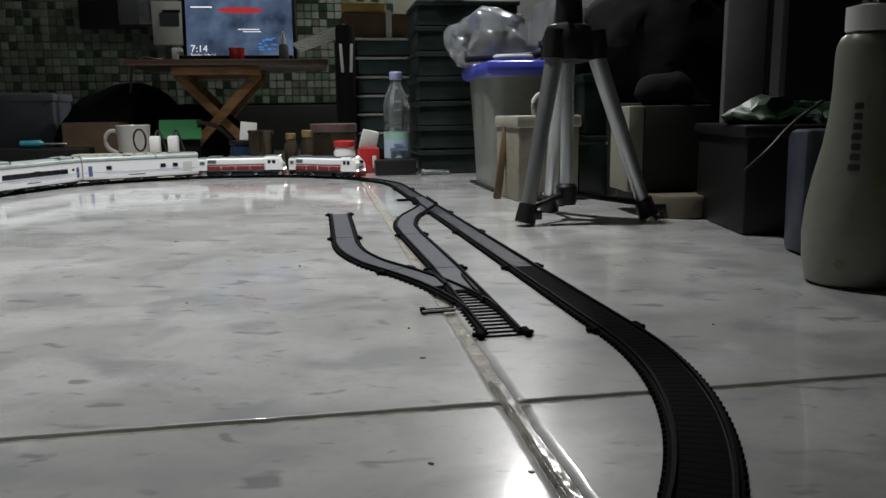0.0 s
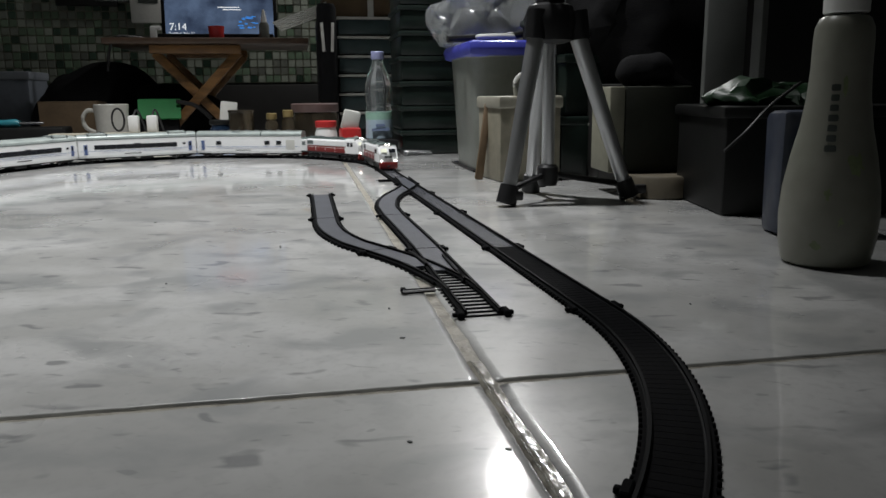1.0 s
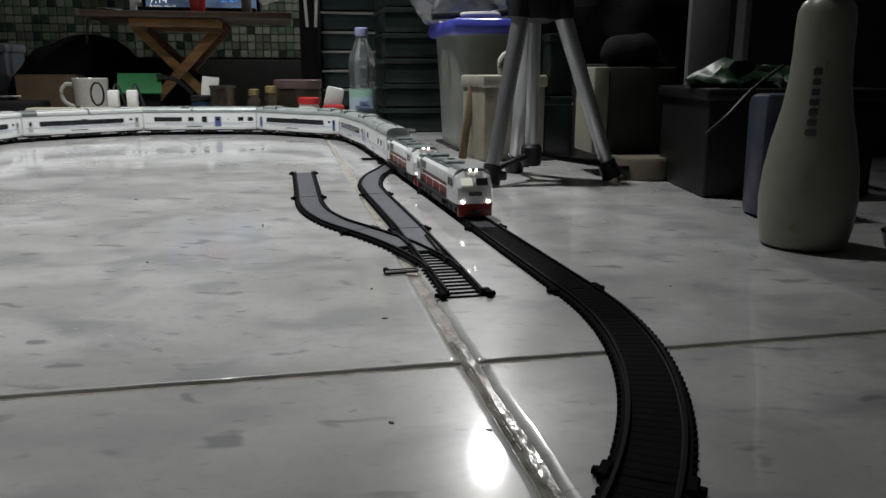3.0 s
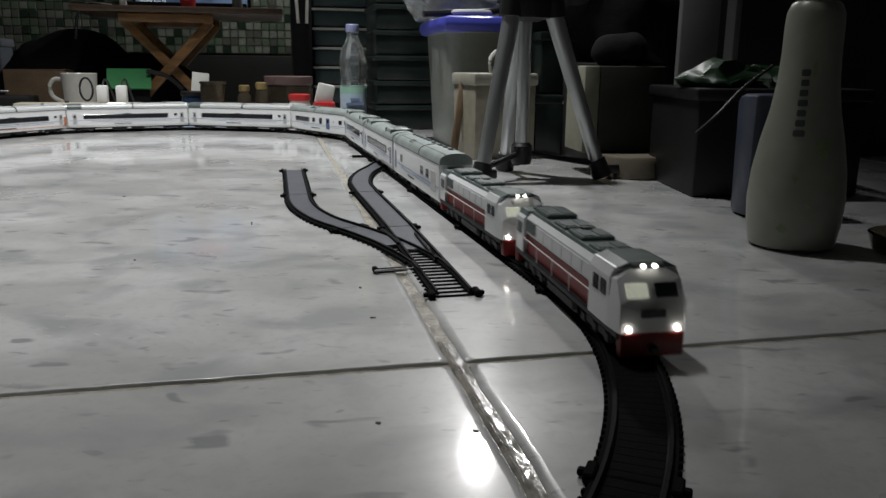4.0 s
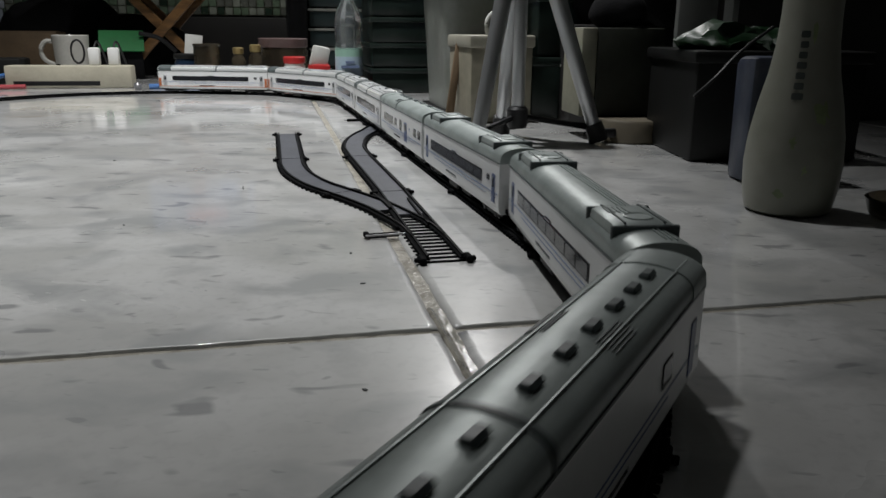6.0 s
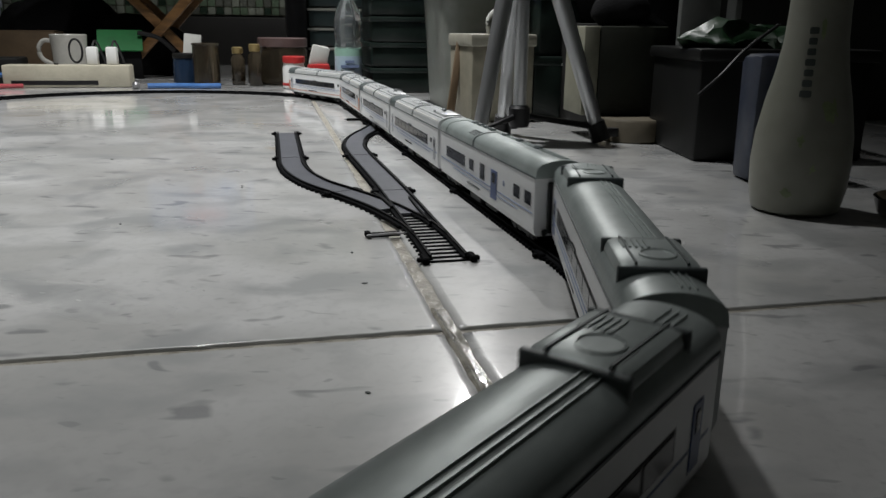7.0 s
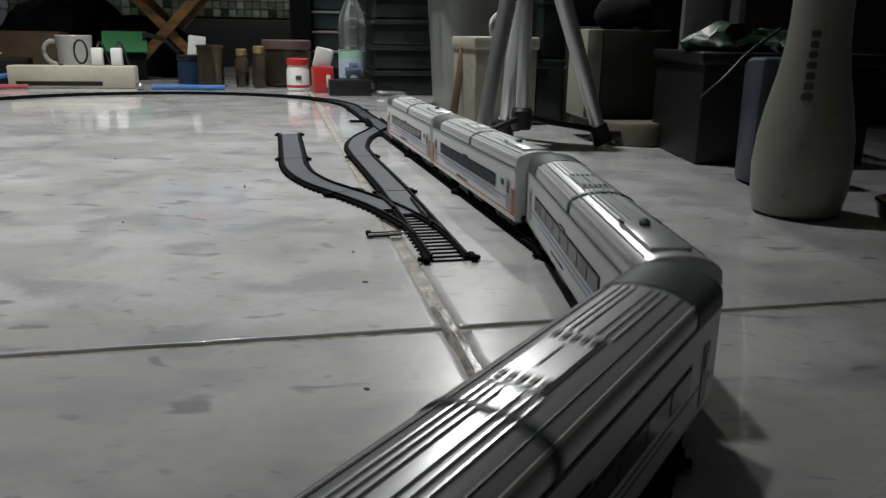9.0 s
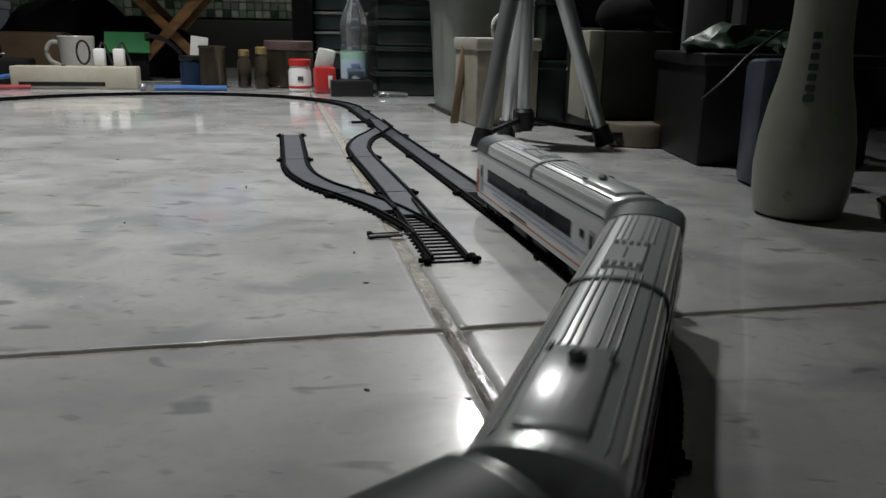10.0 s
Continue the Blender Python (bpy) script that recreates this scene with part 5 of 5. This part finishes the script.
wb = thing("paper_carton", "pale cream carton with a loop handle", "carton", pose(0.262, 0.862, 0, 0, 0, 6))
part("carton", box(-0.052, 0.052, -0.045, 0.06, 0.0, 0.118, 0.004), material("pale_carton", (0.27, 0.25, 0.19), 0.6, spots=(0.16, 0.15, 0.11), scale=14, amount=0.4), wb)
part("lid", box(-0.055, 0.055, -0.048, 0.063, 0.115, 0.134, 0.004), material("pale_carton_lid", (0.36, 0.345, 0.28), 0.55, scale=14, amount=0.3), wb)
part("handle", tube(smooth_line([(-0.02, -0.03, 0.134), (-0.022, -0.03, 0.155), (-0.008, -0.03, 0.168), (0.008, -0.03, 0.150), (0.010, -0.03, 0.134)], 0.005), 0.0035, 8), PAPER_AND_SHINE, wb)
single("wooden_stick", moved(rumple(box(-0.006, 0.006, -0.004, 0.004, 0.0, 0.125, 0.002), 0.003, 60), pose(0, 0, 0.0, -6, 9, 0)), CARD, "splintered brown wooden stick leaning on the carton", "stick", pose(0.192, 0.862, 0.0))
for k, (x, y, w, d, h) in enumerate(((0.395, 0.90, 0.075, 0.07, 0.100), (0.40, 0.905, 0.072, 0.07, 0.098))):
    sb = thing("storage_bin", "dark smoked plastic box behind the tripod", "storage bin", pose(x, y, 0.10 * k))
    part("body", box(-w, w, -d, d, 0.0, h - 0.008, 0.006), SMOKE, sb)
    part("rim", box(-w - 0.003, w + 0.003, -d - 0.003, d + 0.003, h - 0.014, h, 0.003), SMOKE, sb)
    if k == 0:
        part("label_mark", box(-0.030, -0.014, -d - 0.004, -d + 0.001, 0.086, 0.090), PAPER_AND_SHINE, sb, "", False)
tr = thing("storage_bin", "dark box with a pale lid behind the tripod", "storage bin", pose(0.385, 0.93, 0.198))
part("body", box(-0.085, 0.085, -0.06, 0.06, 0.0, 0.060, 0.006), DARK_BOX, tr)
part("rim", box(-0.088, 0.088, -0.063, 0.063, 0.052, 0.064, 0.003), SMOKE, tr)


def tripod():
    t = thing("tripod", "small silver camera tripod with black feet", "tripod", pose(0, 0, 0))
    hub = Vector((0.2285, 0.612, 0.232))
    feet = (Vector((0.160, 0.568, 0.0)), Vector((0.336, 0.592, 0.0)), Vector((0.229, 0.690, 0.0)))
    part("hub", moved(lathe([(0.018, -0.030), (0.030, -0.026), (0.034, 0.0), (0.028, 0.016), (0.018, 0.020)], 24), Matrix.Translation(hub)), BLACK, t, "black plastic leg hub")
    part("centre_column", moved(lathe([(0.0075, -0.205), (0.0085, -0.20), (0.0085, 0.0)], 18), Matrix.Translation(hub)), ALU, t, "silver centre column")
    part("neck", moved(lathe([(0.018, 0.018), (0.016, 0.060), (0.021, 0.066), (0.021, 0.10), (0.012, 0.11)], 20), Matrix.Translation(hub)), BLACK, t, "black tilting head")
    part("pan_handle", tube([hub + Vector((-0.012, -0.01, 0.055)), hub + Vector((-0.045, -0.04, 0.115))], 0.0035, 8), BLACK, t)
    for k, f in enumerate(feet):
        d = (f - hub)
        top = hub + Vector((d.x, d.y, 0)) * 0.30 + Vector((0, 0, -0.012))
        leg = part("leg", tube([top, top.lerp(f, 0.93)], [0.0115, 0.0088], 14), ALU, t, "silver telescopic leg")
        part("leg_clamp", tube([top + Vector((0, 0, 0.022)), top.lerp(f, 0.06)], 0.0145, 12), BLACK, leg)
        u = Vector((d.x, d.y, 0)).normalized()
        bm = tube([top.lerp(f, 0.88), f + Vector((0, 0, 0.004))], [0.0120, 0.0135], 12)
        part("foot", bm, BLACK, leg, "black rubber foot")
        part("foot_lever", moved(box(-0.004, 0.013, -0.004, 0.004, 0.008, 0.020, 0.002), Matrix.Translation(f + Vector((0.008, -0.004, 0.0)))), BLACK, leg)
        mid = hub + Vector((0, 0, -0.196))
        part("brace", tube([mid, f + Vector((0, 0, 0.020)) - u * 0.008], 0.0040, 8), BLACK, t, "black spreader arm")
    part("brace_hub", moved(lathe([(0.012, -0.212), (0.014, -0.206), (0.014, -0.188), (0.011, -0.184)], 16), Matrix.Translation(hub)), BLACK, t)
    return t


tripod()

gb = thing("file_box", "grey-green upright card box standing behind the tripod", "box", pose(0.382, 0.655, 0.031, 0, 0, -4))
part("box", box(-0.038, 0.055, -0.03, 0.05, 0.0, 0.116, 0.002), GREY_BOX, gb)
part("edge", box(-0.060, -0.0385, -0.03, 0.05, 0.0, 0.116, 0.002), PALE_EDGE, gb, "pale page edge")
single("tape_roll", lathe([(0.048, 0.0), (0.050, 0.002), (0.050, 0.027), (0.048, 0.030), (0.010, 0.030)], 36), BEIGE, "wide beige roll of tape lying flat", "tape roll", pose(0.392, 0.615, 0))
single("black_cap", lump(0.040, 0.035, 0.045, 0.010, 25, 3), FABRIC, "crumpled black cloth on the card box", "cloth", pose(0.382, 0.66, 0.147))
single("jacket", rumple(lump(0.13, 0.09, 0.23, 0.05, 9, 8.0), 0.01, 40), FABRIC, "black jacket draped over the boxes", "jacket", pose(0.475, 0.86, 0.150))
single("shelf_unit", box(-0.14, 0.14, -0.10, 0.12, 0.0, 0.150, 0.004), DARK_PAINT, "low dark cabinet beneath the jacket", "cabinet", pose(0.505, 0.88, 0))
single("white_panel", box(-0.030, 0.030, -0.008, 0.008, 0.0, 0.30, 0.003), PAINT, "pale board standing by the cabinet", "board", pose(0.545, 0.74, 0.0, 0, 0, -10))
fr = thing("door_frame", "dark wooden cupboard with a pale edge strip", "cupboard", pose(0.78, 0.80, 0))
part("carcass", box(-0.16, 0.25, -0.05, 0.25, 0.0, 1.2, 0.004), DARK_PAINT, fr)
part("edge_strip", box(-0.172, -0.161, -0.056, -0.03, 0.0, 1.2, 0.002), PAINT, fr)
gb2 = thing("crate", "large dark grey plastic crate by the wall", "crate", pose(0.475, 0.500, 0, 0, 0, -10))
part("body", box(-0.085, 0.11, -0.085, 0.09, 0.0, 0.118, 0.005), DARK_BOX, gb2)
part("rim", box(-0.090, 0.115, -0.090, 0.095, 0.110, 0.124, 0.004), DARK_BOX, gb2)
single("green_bag", rumple(lump(0.075, 0.05, 0.026, 0.020, 24, 1.0), 0.007, 75), GREEN_BAG, "crumpled shiny green plastic bag on the crate", "plastic bag", pose(0.455, 0.475, 0.124))
single("cable", tube(smooth_line([(0.355, 0.395, 0.078), (0.375, 0.39, 0.098), (0.405, 0.395, 0.125), (0.45, 0.41, 0.150)], 0.006), 0.0018, 8), BLACK, "thin black wire hanging from the green bag", "cable")
pg = thing("refill_pack", "dull blue refill packet standing on the floor", "packet", pose(0.396, 0.328, 0, 0, 0, -10))
part("pack", rumple(box(-0.026, 0.040, -0.020, 0.022, 0.0, 0.122, 0.007), 0.004, 35), material("dull_blue_film", (0.045, 0.055, 0.085), 0.3, spots=(0.11, 0.12, 0.15), scale=16, amount=0.5, bump=0.3, bump_scale=50), pg)
part("label_mark", box(-0.012, 0.022, -0.0255, -0.0195, 0.030, 0.070, 0.002), material("dull_label", (0.22, 0.24, 0.28), 0.4, scale=40, amount=0.5), pg)


def shampoo():
    t = thing("shampoo_bottle", "tall curved white pump bottle smeared with green", "shampoo bottle", pose(0.341, 0.203, 0, 0, 0, -14))
    prof = [(0.030, 0.0), (0.0345, 0.003), (0.0378, 0.020), (0.0390, 0.042), (0.0375, 0.064), (0.0330, 0.090), (0.0275, 0.114), (0.0240, 0.138), (0.0228, 0.160), (0.0226, 0.182), (0.0220, 0.192), (0.0190, 0.199), (0.0165, 0.201)]
    body = part("body", lathe(prof, 44, squash=0.94), BOTTLE_WHITE, t, "pearl white waisted body")
    part("collar", lathe([(0.016, 0.203), (0.017, 0.204), (0.017, 0.222), (0.008, 0.224)], 28), WHITE_PLASTIC, t)
    part("pump", lathe([(0.006, 0.222), (0.006, 0.245), (0.012, 0.247), (0.012, 0.256), (0.004, 0.258)], 20), CLEAR, t, "clear pump head")

    def radius(z):
        for (r0, z0), (r1, z1) in zip(prof, prof[1:]):
            if z0 <= z <= z1:
                return r0 + (r1 - r0) * (z - z0) / max(z1 - z0, 1e-9)
        return prof[-1][0]

    def on_side(az, z, w, h, mat, name, ragged=0.0):
        """A thin printed mark or smear that hugs the round side."""
        bm = bmesh.new()
        rim, seed = [], az + z * 100
        for k in range(28):
            a = 2 * math.pi * k / 28
            q = 1 + ragged * noise.noise(Vector((math.cos(a) * 1.6 + seed, math.sin(a) * 1.6, seed)))
            power = 0.35 if ragged == 0 else 1.0
            zz = z + math.copysign(abs(math.sin(a)) ** power, math.sin(a)) * h / 2 * q
            aa = radians(az) + math.copysign(abs(math.cos(a)) ** power, math.cos(a)) * w / 2 / 0.03 * q
            r = radius(zz) + 0.0005
            rim.append(bm.verts.new((r * math.cos(aa), 0.94 * r * math.sin(aa), zz)))
        r = radius(z) + 0.0006
        hub = bm.verts.new((r * math.cos(radians(az)), 0.94 * r * math.sin(radians(az)), z))
        for k in range(28):
            bm.faces.new((rim[k], rim[(k + 1) % 28], hub))
        part(name, bm, mat, body, "", True)
    for k in range(7):
        on_side(243, 0.098 + k * 0.0079, 0.0074 if k % 3 else 0.0084, 0.0052, INK, "print_mark")
    on_side(258, 0.147, 0.004, 0.016, STAIN, "print_leaf", 0.5)
    on_side(238, 0.020, 0.006, 0.007, STAIN, "green_smear", 1.0)
    on_side(246, 0.062, 0.004, 0.008, STAIN, "green_smear", 1.2)
    on_side(282, 0.086, 0.009, 0.018, STAIN, "green_smear", 1.2)
    on_side(262, 0.040, 0.003, 0.005, STAIN, "green_smear", 1.2)
    return t


shampoo()
gl = thing("glass_dish", "dark glass dish beside the bottle", "dish", pose(0.425, 0.155, 0))
part("bowl", lathe([(0.030, 0), (0.034, 0.003), (0.038, 0.016), (0.036, 0.017), (0.030, 0.006), (0.002, 0.004)], 28), BROWN_GLASS, gl)

# papers and frames on the back wall
for x, z, w, h, m, lb in ((-0.80, 0.485, 0.10, 0.05, DARK_BOX, "dark framed notice"), (-0.70, 0.50, 0.07, 0.05, FILM, "hanging clear plastic bags"), (-0.60, 0.455, 0.058, 0.075, PAPER_AND_SHINE, "white calendar sheet")):
    fr = thing("wall_hanging", lb + " on the back wall", "wall hanging", pose(x, 2.575, z))
    part("sheet", box(-w, w, -0.006, 0.016, -h, h, 0.002), m, fr)
    if m is PAPER_AND_SHINE:
        part("print_mark", box(-0.03, 0.035, -0.0085, -0.005, -0.010, 0.035), INK, fr, "", False)
        part("print_mark", box(-0.02, 0.04, -0.0085, -0.005, 0.036, 0.045), DARK_BOX, fr, "", False)

# specks and crumbs on the floor
rnd = random.Random(11)
for k, (x, y) in enumerate([(-0.115, 0.372), (-0.036, 0.145), (-0.20, 0.25), (0.17, 0.11), (-0.01, -0.075), (-0.115, 0.38), (-0.05, -0.06), (-0.26, 0.55), (-0.035, 0.08)]):
    bm = lump(0.0012 + 0.0008 * rnd.random(), 0.0009, 0.0008, 0.0003, 900, k, 2)
    single("crumb", bm, INK if k != 4 else PAPER_AND_SHINE, "small dark crumb on the stone floor", "crumb", pose(x, y, 0, 0, 0, rnd.uniform(0, 180)), group="crumbs on the floor")


def set_out():
    """The plan's depth, as the loop's two equal curves give it: things stand farther out, and are larger, with their distance."""
    foot, done = Vector((-0.091, -0.364, 0.0)), set()
    for ob in [o for o in bpy.data.objects if o not in BEFORE and o.parent is None]:
        tree = [ob, *ob.children_recursive]
        bpy.context.view_layer.update()
        pts = [o.matrix_world @ Vector(c) for o in tree if o.type == "MESH" for c in o.bound_box]
        mid = sum(pts, Vector()) / len(pts)
        k = 1.006 + 0.054 * (Vector((mid.x - foot.x, mid.y - foot.y)).length - 0.5)
        for o in tree:
            if o is not ob:
                o.location *= k
            if o.data is not None and o.data.name not in done:
                done.add(o.data.name)
                if o.type == "MESH":
                    o.data.transform(Matrix.Scale(k, 4))
                else:
                    o.data.size *= k
        p = ob.location
        ob.location = (foot.x + (p.x - foot.x) * k, foot.y + (p.y - foot.y) * k, p.z * k)


set_out()
motions()
